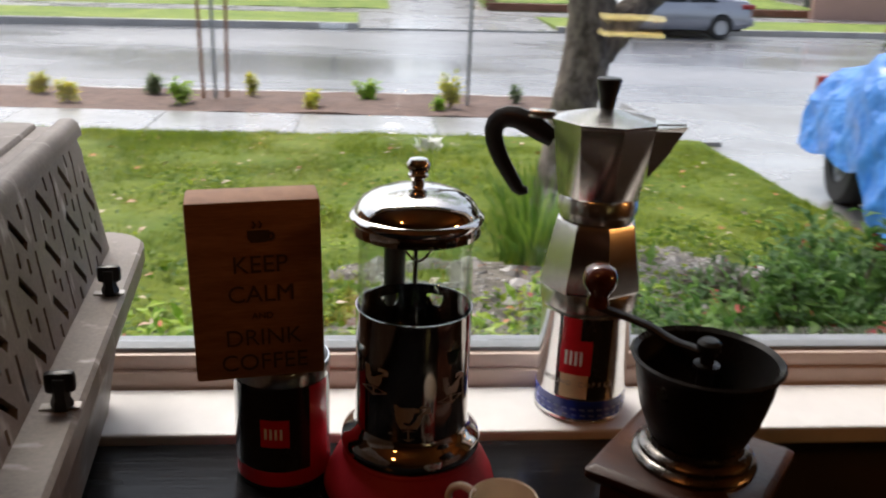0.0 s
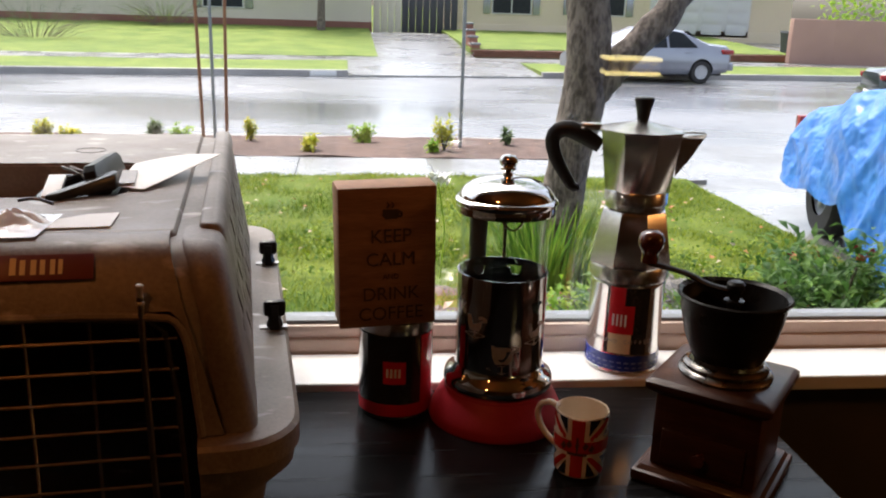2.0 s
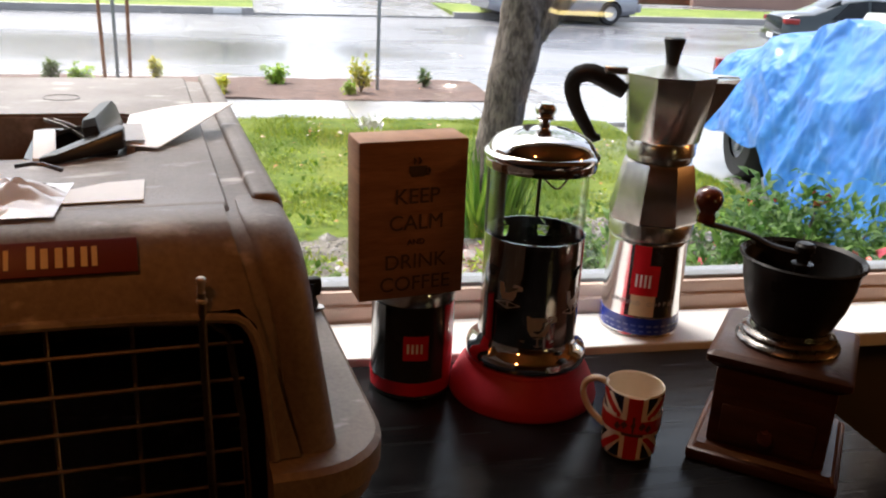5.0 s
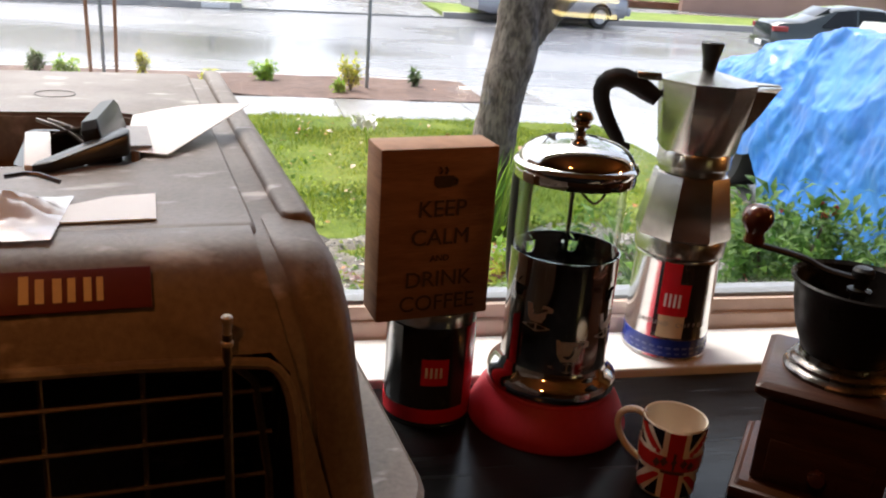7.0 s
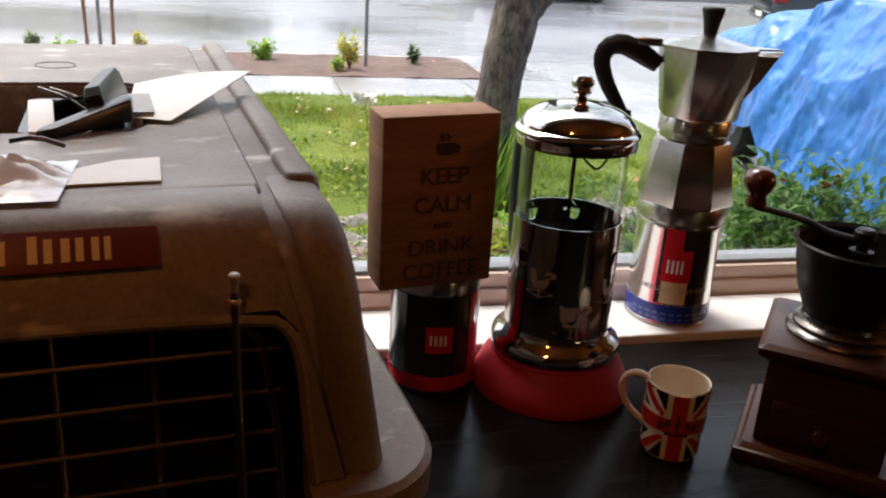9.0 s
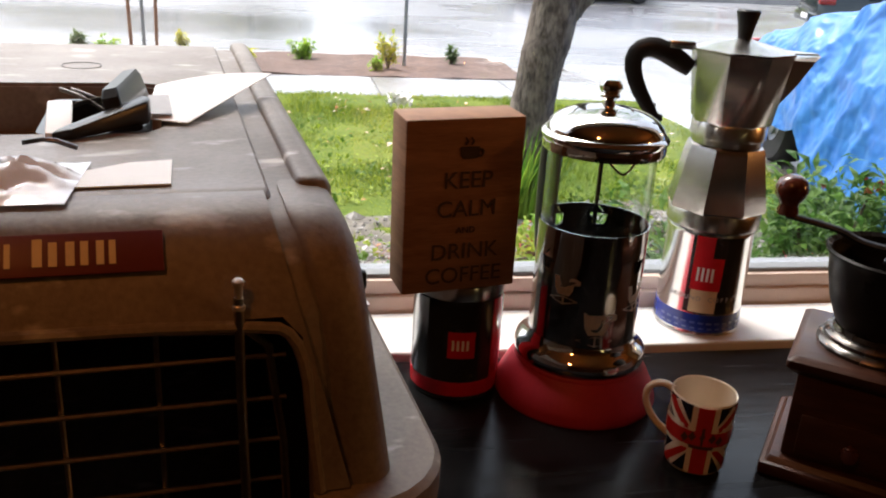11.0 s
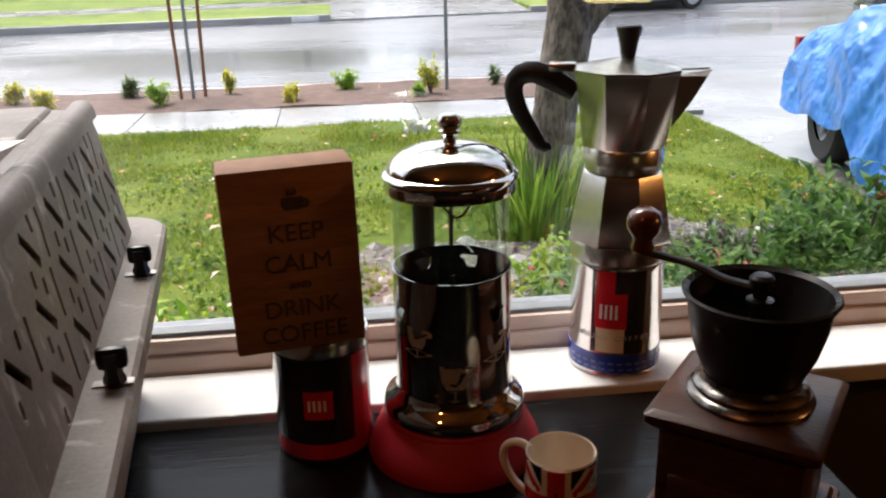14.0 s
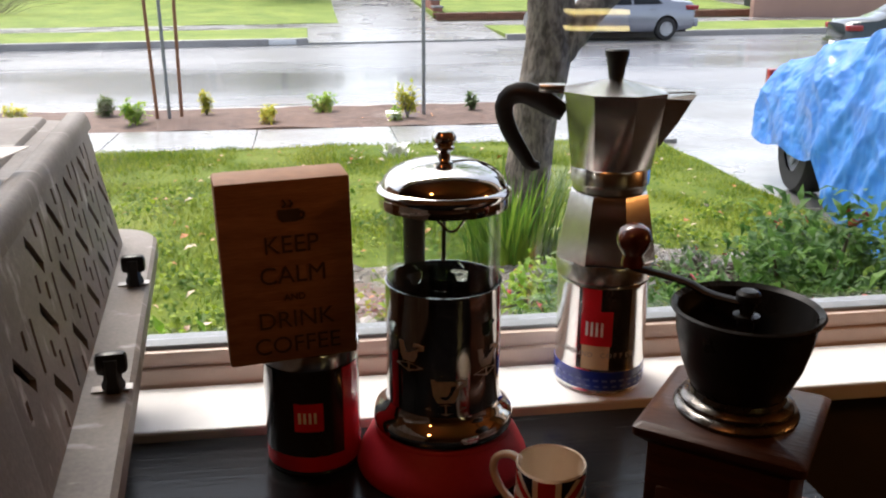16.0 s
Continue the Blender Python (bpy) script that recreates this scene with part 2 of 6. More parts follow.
LEAF = leafy(mat("shrub_leaves", (0.06, 0.14, 0.03), (0.17, 0.3, 0.07), rough=0.4, spec=0.35, scale=3, island=0.7))
LEAFL = leafy(mat("bright_leaves", (0.2, 0.38, 0.03), (0.36, 0.5, 0.05), rough=0.45, scale=3, island=0.6))
WEED = leafy(mat("weed_leaves", (0.075, 0.15, 0.014), (0.27, 0.35, 0.035), rough=0.5, spec=0.3, scale=2, island=0.8))
LEAFY = leafy(mat("yellow_leaves", (0.6, 0.52, 0.03), (0.36, 0.42, 0.04), rough=0.45, scale=3, island=0.6))
LEAFD = leafy(mat("dull_leaves", (0.07, 0.13, 0.04), (0.16, 0.22, 0.08), rough=0.5, scale=3, island=0.6))
FLOWER = mat("pink_flowers", (0.6, 0.06, 0.1), (0.7, 0.15, 0.1), rough=0.5, scale=9, island=0.6)
PETAL = mat("white_petals", (0.8, 0.8, 0.78), (0.75, 0.75, 0.7), rough=0.5, scale=9)
FALLEN = mat("fallen_leaves", (0.4, 0.16, 0.05), (0.5, 0.4, 0.3), rough=0.6, scale=9, island=0.9)
TARP = mat("blue_tarpaulin", (0.015, 0.125, 0.48), (0.045, 0.23, 0.62), rough=0.3, rough2=0.45, coat=0.35, scale=3, scale2=30, bump=0.35, bscale=50, spec=0.5)
TYRE = mat("tyre_rubber", (0.02, 0.02, 0.02), (0.03, 0.03, 0.03), rough=0.7, scale=20, bump=0.2)
RIM = mat("alloy_rim", (0.66, 0.66, 0.67), (0.56, 0.56, 0.57), rough=0.35, metal=0.25, scale=20)
SILVER = mat("grey_car_paint", (0.31, 0.32, 0.36), (0.28, 0.29, 0.33), rough=0.25, metal=0.5, scale=5, coat=0.6)
CARDARK = mat("dark_car_paint", (0.02, 0.03, 0.03), (0.025, 0.035, 0.035), rough=0.2, metal=0.3, scale=5, coat=0.8)
TRUCKP = mat("truck_paint", (0.5, 0.5, 0.5), (0.45, 0.45, 0.45), rough=0.3, scale=5, coat=0.5)
CARGLASS = mat("car_glass", (0.02, 0.025, 0.03), (0.03, 0.035, 0.04), rough=0.06, scale=5)
TAIL = mat("red_lamp_lens", (0.3, 0.015, 0.015), (0.22, 0.01, 0.01), rough=0.2, scale=20, coat=0.5)
STUCCO = mat("cream_stucco", (0.66, 0.55, 0.4), (0.6, 0.5, 0.36), rough=0.85, scale=0.8, bump=0.2, bscale=40)
STUCCO2 = mat("pale_stucco", (0.62, 0.56, 0.46), (0.56, 0.5, 0.41), rough=0.85, scale=0.8, bump=0.2, bscale=40)
ROOF = mat("roof_shingle", (0.16, 0.12, 0.1), (0.11, 0.085, 0.07), rough=0.85, scale=3, bump=0.5, bscale=15)
BRICK = mat("red_brick", (0.28, 0.12, 0.085), (0.2, 0.085, 0.06), rough=0.75, scale=4, objrand=0.4, bump=0.3, bscale=40)
MORTAR = mat("brick_mortar", (0.3, 0.24, 0.2), (0.25, 0.2, 0.17), rough=0.9, scale=10)
PINKWALL = mat("pink_block_wall", (0.42, 0.26, 0.21), (0.36, 0.22, 0.18), rough=0.85, scale=2, bump=0.3)
DOORM = mat("dark_door_paint", (0.05, 0.05, 0.06), (0.04, 0.04, 0.05), rough=0.5, scale=4)
BINM = mat("dark_bin_plastic", (0.03, 0.035, 0.04), (0.04, 0.045, 0.05), rough=0.5, scale=6)
BINBLUE = mat("blue_bin_lid", (0.02, 0.06, 0.2), (0.025, 0.07, 0.22), rough=0.45, scale=6)
LAMPGLOW = glow("warm_lamp_shade", (1.0, 0.82, 0.34), 2.1)


# ---- mesh helpers ----
def link(name, bm, material, smooth=True):
    me = bpy.data.meshes.new(name)
    bm.normal_update()
    bm.to_mesh(me)
    bm.free()
    me.materials.append(material)
    if smooth:
        me.polygons.foreach_set("use_smooth", [True] * len(me.polygons))
        me.set_sharp_from_angle(angle=radians(38))
    return new(name, me)


def part(name, bm, material, parent, label="", smooth=True):
    ob = link(name, bm, material, smooth)
    ob.parent = parent
    if label:
        tagged(ob, label)
    return ob


def thing(name, label, category, m=None, group="", kind=""):
    e = new(name)
    e.empty_display_size = 0.05
    if m is not None:
        e.matrix_world = m
    return tagged(e, label, category, group, kind)


def box(x0, x1, y0, y1, z0, z1, bev=0.0, seg=2, bm=None):
    b = bmesh.new()
    bmesh.ops.create_cube(b, size=1.0)
    for v in b.verts:
        v.co = Vector(((x0 + x1) / 2 + v.co.x * (x1 - x0), (y0 + y1) / 2 + v.co.y * (y1 - y0), (z0 + z1) / 2 + v.co.z * (z1 - z0)))
    if bev:
        bmesh.ops.bevel(b, geom=b.edges[:], offset=bev, segments=seg, affect="EDGES", profile=0.5)
    return join(bm, b)


def join(bm, b):
    if bm is None:
        return b
    me = bpy.data.meshes.new("tmp")
    b.to_mesh(me)
    b.free()
    bm.from_mesh(me)
    bpy.data.meshes.remove(me)
    return bm


def lathe(profile, seg=48, cx=0.0, cy=0.0, bm=None, twist=0.0, close=True):
    """Turns (radius, height) pairs round the vertical."""
    b = bmesh.new()
    rings = []
    for r, z in profile:
        if r < 1e-5:
            rings.append([b.verts.new((cx, cy, z))])
        else:
            rings.append([b.verts.new((cx + r * math.cos(2 * math.pi * i / seg + twist), cy + r * math.sin(2 * math.pi * i / seg + twist), z)) for i in range(seg)])
    for p, q in zip(rings, rings[1:]):
        for i in range(seg):
            j = (i + 1) % seg
            if len(p) == 1 and len(q) == 1:
                continue
            if len(p) == 1:
                b.faces.new((p[0], q[j], q[i]))
            elif len(q) == 1:
                b.faces.new((p[i], p[j], q[0]))
            else:
                b.faces.new((p[i], p[j], q[j], q[i]))
    if close:
        for r in (rings[0], rings[-1]):
            if len(r) > 1:
                b.faces.new(r)
    bmesh.ops.recalc_face_normals(b, faces=b.faces[:])
    return join(bm, b)


def tube(points, radii, seg=10, bm=None, flat=1.0, smoothing=0):
    """A rod along points; flat squeezes it across its second axis."""
    pts = [Vector(p) for p in points]
    rad = list(radii) if hasattr(radii, "__len__") else [radii] * len(pts)
    for _ in range(smoothing):
        q, rr = [pts[0]], [rad[0]]
        for i in range(len(pts) - 1):
            q += [pts[i].lerp(pts[i + 1], 0.25), pts[i].lerp(pts[i + 1], 0.75)]
            rr += [rad[i] * 0.75 + rad[i + 1] * 0.25, rad[i] * 0.25 + rad[i + 1] * 0.75]
        pts, rad = q + [pts[-1]], rr + [rad[-1]]
    b = bmesh.new()
    rings, up = [], None
    for i, p in enumerate(pts):
        d = (pts[min(i + 1, len(pts) - 1)] - pts[max(i - 1, 0)]).normalized()
        if up is None:
            up = d.orthogonal().normalized() if abs(d.z) > 0.95 else d.cross(Vector((0, 0, 1))).normalized()
        up = (up - d * up.dot(d)).normalized()
        w = d.cross(up)
        rings.append([b.verts.new(p + rad[i] * (math.cos(2 * math.pi * k / seg) * up * flat + math.sin(2 * math.pi * k / seg) * w)) for k in range(seg)])
    for p, q in zip(rings, rings[1:]):
        for k in range(seg):
            b.faces.new((p[k], p[(k + 1) % seg], q[(k + 1) % seg], q[k]))
    b.faces.new(rings[0][::-1])
    b.faces.new(rings[-1])
    bmesh.ops.recalc_face_normals(b, faces=b.faces[:])
    return join(bm, b)


def prism(poly, z0, z1, bm=None, bev=0.0):
    """A flat outline in x, y raised from z0 to z1."""
    b = bmesh.new()
    lo = [b.verts.new((x, y, z0)) for x, y in poly]
    hi = [b.verts.new((x, y, z1)) for x, y in poly]
    b.faces.new(lo[::-1])
    b.faces.new(hi)
    n = len(poly)
    for i in range(n):
        b.faces.new((lo[i], lo[(i + 1) % n], hi[(i + 1) % n], hi[i]))
    bmesh.ops.recalc_face_normals(b, faces=b.faces[:])
    if bev:
        bmesh.ops.bevel(b, geom=b.edges[:], offset=bev, segments=2, affect="EDGES", profile=0.5)
    return join(bm, b)


def move(bm, m):
    bmesh.ops.transform(bm, matrix=m, verts=bm.verts)
    return bm


def rrect(u0, u1, v0, v1, r, n=6):
    pts = []
    for cx, cy, a in ((u1 - r, v1 - r, 0), (u0 + r, v1 - r, 90), (u0 + r, v0 + r, 180), (u1 - r, v0 + r, 270)):
        for i in range(n + 1):
            t = radians(a + 90 * i / n)
            pts.append((cx + r * math.cos(t), cy + r * math.sin(t)))
    return pts


def loft(sections, bm=None):
    """Skins rounded rectangles (z, u0, u1, v0, v1, r), from the lowest up."""
    b = bmesh.new()
    rings = [[b.verts.new((x, y, z)) for x, y in rrect(u0, u1, v0, v1, r)] for z, u0, u1, v0, v1, r in sections]
    n = len(rings[0])
    for p, q in zip(rings, rings[1:]):
        for i in range(n):
            b.faces.new((p[i], p[(i + 1) % n], q[(i + 1) % n], q[i]))
    b.faces.new(rings[0][::-1])
    b.faces.new(rings[-1])
    bmesh.ops.recalc_face_normals(b, faces=b.faces[:])
    return join(bm, b)


def cut(ob, bm):
    """Takes the solid bm out of the mesh of ob."""
    me = bpy.data.meshes.new("cutter")
    bmesh.ops.recalc_face_normals(bm, faces=bm.faces[:])
    bm.to_mesh(me)
    bm.free()
    c = new("cutter", me)
    c.matrix_world = ob.matrix_world
    mod = ob.modifiers.new("cut", "BOOLEAN")
    mod.operation, mod.solver, mod.object = "DIFFERENCE", "EXACT", c
    mod.use_self = True
    bpy.context.view_layer.update()
    res = bpy.data.meshes.new_from_object(ob.evaluated_get(bpy.context.evaluated_depsgraph_get()))
    ob.modifiers.remove(mod)
    ob.data = res
    bpy.data.objects.remove(c)
    return ob


def letters(name, words, size, material, parent, m, depth=0.0004, wide=1.0, label=""):
    c = bpy.data.curves.new(name, "FONT")
    c.body, c.size, c.extrude, c.align_x = words, size, depth, "CENTER"
    ob = new("tmp_text", c)
    bpy.context.view_layer.update()
    me = bpy.data.meshes.new_from_object(ob.evaluated_get(bpy.context.evaluated_depsgraph_get()))
    bpy.data.objects.remove(ob)
    me.materials.clear()
    me.materials.append(material)
    o = new(name, me)
    o.parent = parent
    o.matrix_local = m @ Matrix.Diagonal((wide, 1, 1, 1))
    return tagged(o, label) if label else o


def curved(r, a0, a1, z0, z1, seg=10, t=0.0004, cx=0.0, cy=0.0, bm=None, r1=None):
    """A thin printed patch on a round tin, angles in degrees."""
    b = bmesh.new()
    r1 = r if r1 is None else r1
    rows = []
    for rr0, rr1 in ((r, r1), (r + t, r1 + t)):
        rows.append([[b.verts.new((cx + q * math.cos(radians(a0 + (a1 - a0) * i / seg)), cy + q * math.sin(radians(a0 + (a1 - a0) * i / seg)), z)) for i in range(seg + 1)] for q, z in ((rr0, z0), (rr1, z1))])
    (il, ih), (ol, oh) = rows
    for i in range(seg):
        b.faces.new((ol[i], ol[i + 1], oh[i + 1], oh[i]))
        b.faces.new((il[i + 1], il[i], ih[i], ih[i + 1]))
        b.faces.new((oh[i], oh[i + 1], ih[i + 1], ih[i]))
        b.faces.new((il[i], il[i + 1], ol[i + 1], ol[i]))
    b.faces.new((il[0], ol[0], oh[0], ih[0]))
    b.faces.new((ol[-1], il[-1], ih[-1], oh[-1]))
    bmesh.ops.recalc_face_normals(b, faces=b.faces[:])
    return join(bm, b)


def structure(name, bm, material, label, category, smooth=False):
    return tagged(link(name, bm, material, smooth), label, category, kind="structure")


# ---- room ----
TZ, SZ = 0.749, 0.757
structure("floor", box(-3.5, 3.5, -4.0, 0.88, -0.1, 0.0), FLOORM, "unseen room floor, very dark brown to cut bounce light", "floor")
structure("ceiling", box(-3.5, 3.5, -4.0, 0.88, 2.5, 2.6), CEIL, "unseen ceiling, dark brown to set the bounce light", "ceiling")
wall_south = structure("wall_south", box(-3.6, 3.6, -4.15, -4.0, 0.0, 2.5), WALL, "unseen inner wall, dark brown to set the bounce light", "wall")
structure("wall_west", box(-3.65, -3.5, -4.0, 0.88, 0.0, 2.5), WALL, "unseen inner wall, dark brown to set the bounce light", "wall")
structure("wall_east", box(3.5, 3.65, -4.0, 0.88, 0.0, 2.5), WALL, "unseen inner wall, dark brown to set the bounce light", "wall")
# head and sides of the opening are unseen, set to limit the daylight indoors
WX0, WX1, WZ1 = -1.2, 0.92, 1.98
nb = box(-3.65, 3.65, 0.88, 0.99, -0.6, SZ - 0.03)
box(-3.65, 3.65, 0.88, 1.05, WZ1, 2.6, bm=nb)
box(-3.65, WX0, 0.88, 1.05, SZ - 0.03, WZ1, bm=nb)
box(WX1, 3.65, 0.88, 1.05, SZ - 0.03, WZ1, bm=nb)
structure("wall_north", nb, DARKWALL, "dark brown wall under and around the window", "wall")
# unseen eave, added to keep sun and high sky out of the room
structure("added_eave_shade", box(-3.9, 3.9, 1.052, 1.2, 2.2, 2.3, 0.01), DARKWALL, "unseen dark eave added to shade the window", "eave")
structure("window_sill", box(WX0 - 0.05, WX1 + 0.05, 0.82, 0.913, SZ - 0.02, SZ, 0.003), WHITE, "white painted wooden window sill", "window sill")
win = tagged(new("window_1"), "wide cream vinyl window with clear glass", "window", kind="structure")
rail = box(WX0, WX1, 0.915, 0.968, SZ - 0.012, 0.775, 0.003)
box(WX0, WX1, 0.921, 0.966, 0.775, 0.792, 0.002, bm=rail)
part("bottom_rail", rail, VINYL, win)
part("bead", box(WX0, WX1, 0.928, 0.960, 0.7922, 0.7972, 0.0012), SEAL, win, "grey glazing bead")
part("top_rail", box(WX0, WX1, 0.915, 1.0, WZ1 - 0.05, WZ1, 0.003), VINYL, win)
for x in (WX0, WX1 - 0.05):
    part("side_rail", box(x, x + 0.05, 0.915, 1.0, 0.7973, WZ1 - 0.05, 0.003), VINYL, win)
pane = part("pane", box(WX0 + 0.05, WX1 - 0.05, 0.944, 0.948, 0.7973, WZ1 - 0.05), PANE, win, "clear window glass", False)
pane.visible_shadow = False

# ---- table and what stands on it ----
table = thing("side_table", "black-stained wooden table pushed against the window sill", "table")
part("tabletop", box(-0.95, 0.50, 0.12, 0.817, TZ - 0.03, TZ, 0.002), TABLE, table)
for x in (-0.9, 0.44):
    for y in (0.17, 0.75):
        part("leg", box(x, x + 0.05, y, y + 0.05, 0.0, TZ - 0.031, 0.003), TABLE, table)


def coffee_tin(name, label, x, y, z, r, h, body, band, band_h):
    t = thing(name, label, "coffee tin", pose(x, y, z))
    part("tin_body", lathe([(0, 0.001), (r * 0.96, 0.001), (r, 0.0), (r + 0.0008, 0.002), (r, 0.004), (r, h - 0.006), (r + 0.0008, h - 0.004), (r, h - 0.001), (r * 0.95, h)], 64), body, t)
    part("colour_band", curved(r, 0, 360, 0.005, 0.005 + band_h, 64), band, t)
    return t


# black tin with the sign on top
tin1 = coffee_tin("black_coffee_tin", "small black and red coffee tin under a wooden sign", 0.081, 0.778, TZ, 0.0415, 0.113, TINBLACK, TINRED, 0.014)
part("tin_lid", lathe([(0.0405, 0.1), (0.0425, 0.1), (0.0425, 0.109), (0.0415, 0.1125), (0, 0.1125)], 64), TIN, tin1, "dull silver lid")
part("label_square", curved(0.0419, -112, -78, 0.044, 0.07, 10), TINRED, tin1, "red square label")
for a0 in (-107, -101, -95, -89):
    part("label_bar", curved(0.0424, a0, a0 + 3, 0.052, 0.062, 3), PAPER, tin1)
part("side_stripe", curved(0.0419, -52, -22, 0.019, 0.098, 8), TINRED, tin1, "red stripe")
part("side_stripe", curved(0.0419, -168, -140, 0.019, 0.098, 8), TIN, tin1, "silver stripe")

sign = thing("wooden_sign", "small raw pine block sign with burnt lettering on a coffee tin", "sign", pose(0.0695, 0.730, TZ + 0.1145, 1.5, -1.3, 8.0))
part("block", box(-0.0515, 0.0515, 0.0, 0.04, 0.0, 0.152, 0.0025, 2), PINE, sign)
UP = pose(0, 0, 0, 90, 0, 0)
for words, z, s in (("KEEP", 0.0935, 0.0205), ("CALM", 0.0685, 0.0205), ("AND", 0.0535, 0.008), ("DRINK", 0.0305, 0.0205), ("COFFEE", 0.0085, 0.0205)):
    letters("lettering", words, s, BURNT, sign, pose(0.003, -0.0005, z) @ UP, wide=0.98)
mug = lathe([(0, 0.0), (0.006, 0.0), (0.0085, 0.004), (0.0085, 0.010), (0, 0.010)], 20)
move(mug, pose(0.003, -0.0006, 0.1185) @ Matrix.Diagonal((1, 0.05, 1, 1)))
tube([(0.010, -0.0006, 0.126), (0.0145, -0.0006, 0.126), (0.0145, -0.0006, 0.121), (0.0095, -0.0006, 0.1205)], 0.0011, 6, bm=mug, smoothing=1)
for dx in (-0.004, 0.001):
    tube([(0.003 + dx, -0.0006, 0.130), (0.005 + dx, -0.0006, 0.133), (0.003 + dx, -0.0006, 0.136)], 0.0009, 6, bm=mug)
part("cup_picture", mug, BURNT, sign)

# glass coffee press
PX, PY = 0.1945, 0.753
stand = thing("press_base", "flared red silicone base under the coffee press", "coaster", pose(PX, PY, TZ))
part("skirt", lathe([(0, 0), (0.0755, 0), (0.0765, 0.003), (0.074, 0.012), (0.066, 0.028), (0.0605, 0.036), (0, 0.036)], 72), RUBBER_RED, stand)
part("top_rim", lathe([(0, 0.0361), (0.0603, 0.0361), (0.0598, 0.0388), (0.0585, 0.040), (0, 0.040)], 72), RUBBER_RED, stand)
press = thing("coffee_press", "glass coffee press with chrome lid and chrome sleeve", "coffee press", pose(PX, PY, TZ + 0.040))
part("foot_ring", lathe([(0, 0.0), (0.057, 0.0), (0.0605, 0.003), (0.0615, 0.008), (0.0595, 0.014), (0.054, 0.018), (0.0505, 0.022), (0.0495, 0.026), (0.046, 0.026), (0, 0.004)], 72), CHROME, press)
sl = lathe([(0.0480, 0.022), (0.0490, 0.022), (0.0490, 0.1305), (0.0495, 0.131), (0.0480, 0.131), (0.0480, 0.022)], 96, close=False)
bmesh.ops.remove_doubles(sl, verts=sl.verts[:], dist=1e-6)
bmesh.ops.recalc_face_normals(sl, faces=sl.faces[:])
sleeve = part("sleeve", sl, SHADESTEEL, press, "cut-out chrome sleeve")
bpy.context.view_layer.update()
holes = bmesh.new()
CUPLINE = [(-0.0065, 0.0055), (-0.0055, -0.002), (-0.0035, -0.0055), (0.0035, -0.0055), (0.0055, -0.002), (0.006, 0.0015), (0.0095, 0.002), (0.0095, 0.0045), (0.0065, 0.0055)]
for a, zc, k in ((62, 0.117, 1.0), (112, 0.116, 1.0), (-160, 0.098, 1.0), (20, 0.098, 1.0), (150, 0.08, 1.1), (85, 0.07, 1.1), (-100, 0.052, 1.25), (-52, 0.1, 1.1)):
    b = prism([(p * k, q * k) for p, q in CUPLINE], 0.040, 0.058)
    join(holes, move(b, pose(0, 0, zc, 0, 0, a - 90) @ pose(0, 0, 0, 90, 0, 180)))
    b = prism([(-0.003 * k, 0.0075 * k), (-0.0015 * k, 0.0075 * k), (0.003 * k, 0.012 * k), (0.0018 * k, 0.013 * k)], 0.040, 0.058)
    join(holes, move(b, pose(0, 0, zc, 0, 0, a - 90) @ pose(0, 0, 0, 90, 0, 180)))
cut(sleeve, holes)
for a, zc, k in ((-134, 0.082, 1.5), (-96, 0.05, 1.9), (-52, 0.075, 1.5)):
    relief = prism([(p * k, q * k) for p, q in CUPLINE], 0.0, 0.0006)
    prism([(p * k, q * k) for p, q in ((-0.009, -0.0085), (0.0, -0.0115), (0.009, -0.0085), (0.0, -0.0062))], 0.0, 0.0006, bm=relief)
    for v in relief.verts:
        w = radians(a) + v.co.x / 0.049
        v.co = Vector(((0.0491 + v.co.z) * math.cos(w), (0.0491 + v.co.z) * math.sin(w), zc + v.co.y))
    part("relief_cup", relief, GLINTGREY, press, "embossed silver cup picture")
beaker = part("beaker", lathe([(0, 0.012), (0.044, 0.012), (0.0472, 0.016), (0.0474, 0.2), (0.0485, 0.206), (0.0465, 0.206), (0.0456, 0.2), (0.0452, 0.018), (0.043, 0.0145), (0, 0.0145)], 72, close=False), JAR, press, "clear glass beaker")
part("plunger_rod", lathe([(0, 0.018), (0.0021, 0.018), (0.0021, 0.225), (0, 0.225)], 12), CHROME, press)
part("plunger_disc", lathe([(0, 0.017), (0.044, 0.017), (0.0445, 0.02), (0.043, 0.024), (0, 0.026)], 48), CHROME, press)
part("lid", lathe([(0.0505, 0.197), (0.053, 0.196), (0.0535, 0.2), (0.053, 0.204), (0.0548, 0.2065), (0.0552, 0.209), (0.0535, 0.2112), (0.0512, 0.2122), (0.0505, 0.2145), (0.0485, 0.2182), (0.0445, 0.2228), (0.038, 0.2268), (0.029, 0.2302), (0.018, 0.2325), (0.008, 0.2336), (0, 0.2338)], 72, close=False), CHROME, press, "domed chrome lid")
part("lid_knob", lathe([(0, 0.2325), (0.0055, 0.2335), (0.0048, 0.238), (0.0062, 0.2395), (0.0085, 0.2412), (0.0085, 0.243), (0.0075, 0.2442), (0.0098, 0.2485), (0.0098, 0.2515), (0.0072, 0.2555), (0, 0.257)], 36), CHROME, press)
part("spout_wire", tube([(0.012, -0.047, 0.199), (0.004, -0.052, 0.19), (-0.002, -0.054, 0.187), (-0.007, -0.052, 0.19), (-0.016, -0.0465, 0.199)], 0.001, 8, smoothing=2), CHROME, press)
HD = Vector((-0.13, 0.99, 0))
grip = [HD * r + Vector((0, 0, z)) for r, z in ((0.05, 0.186), (0.07, 0.196), (0.094, 0.19), (0.1, 0.17), (0.1, 0.10), (0.09, 0.055), (0.05, 0.046))]
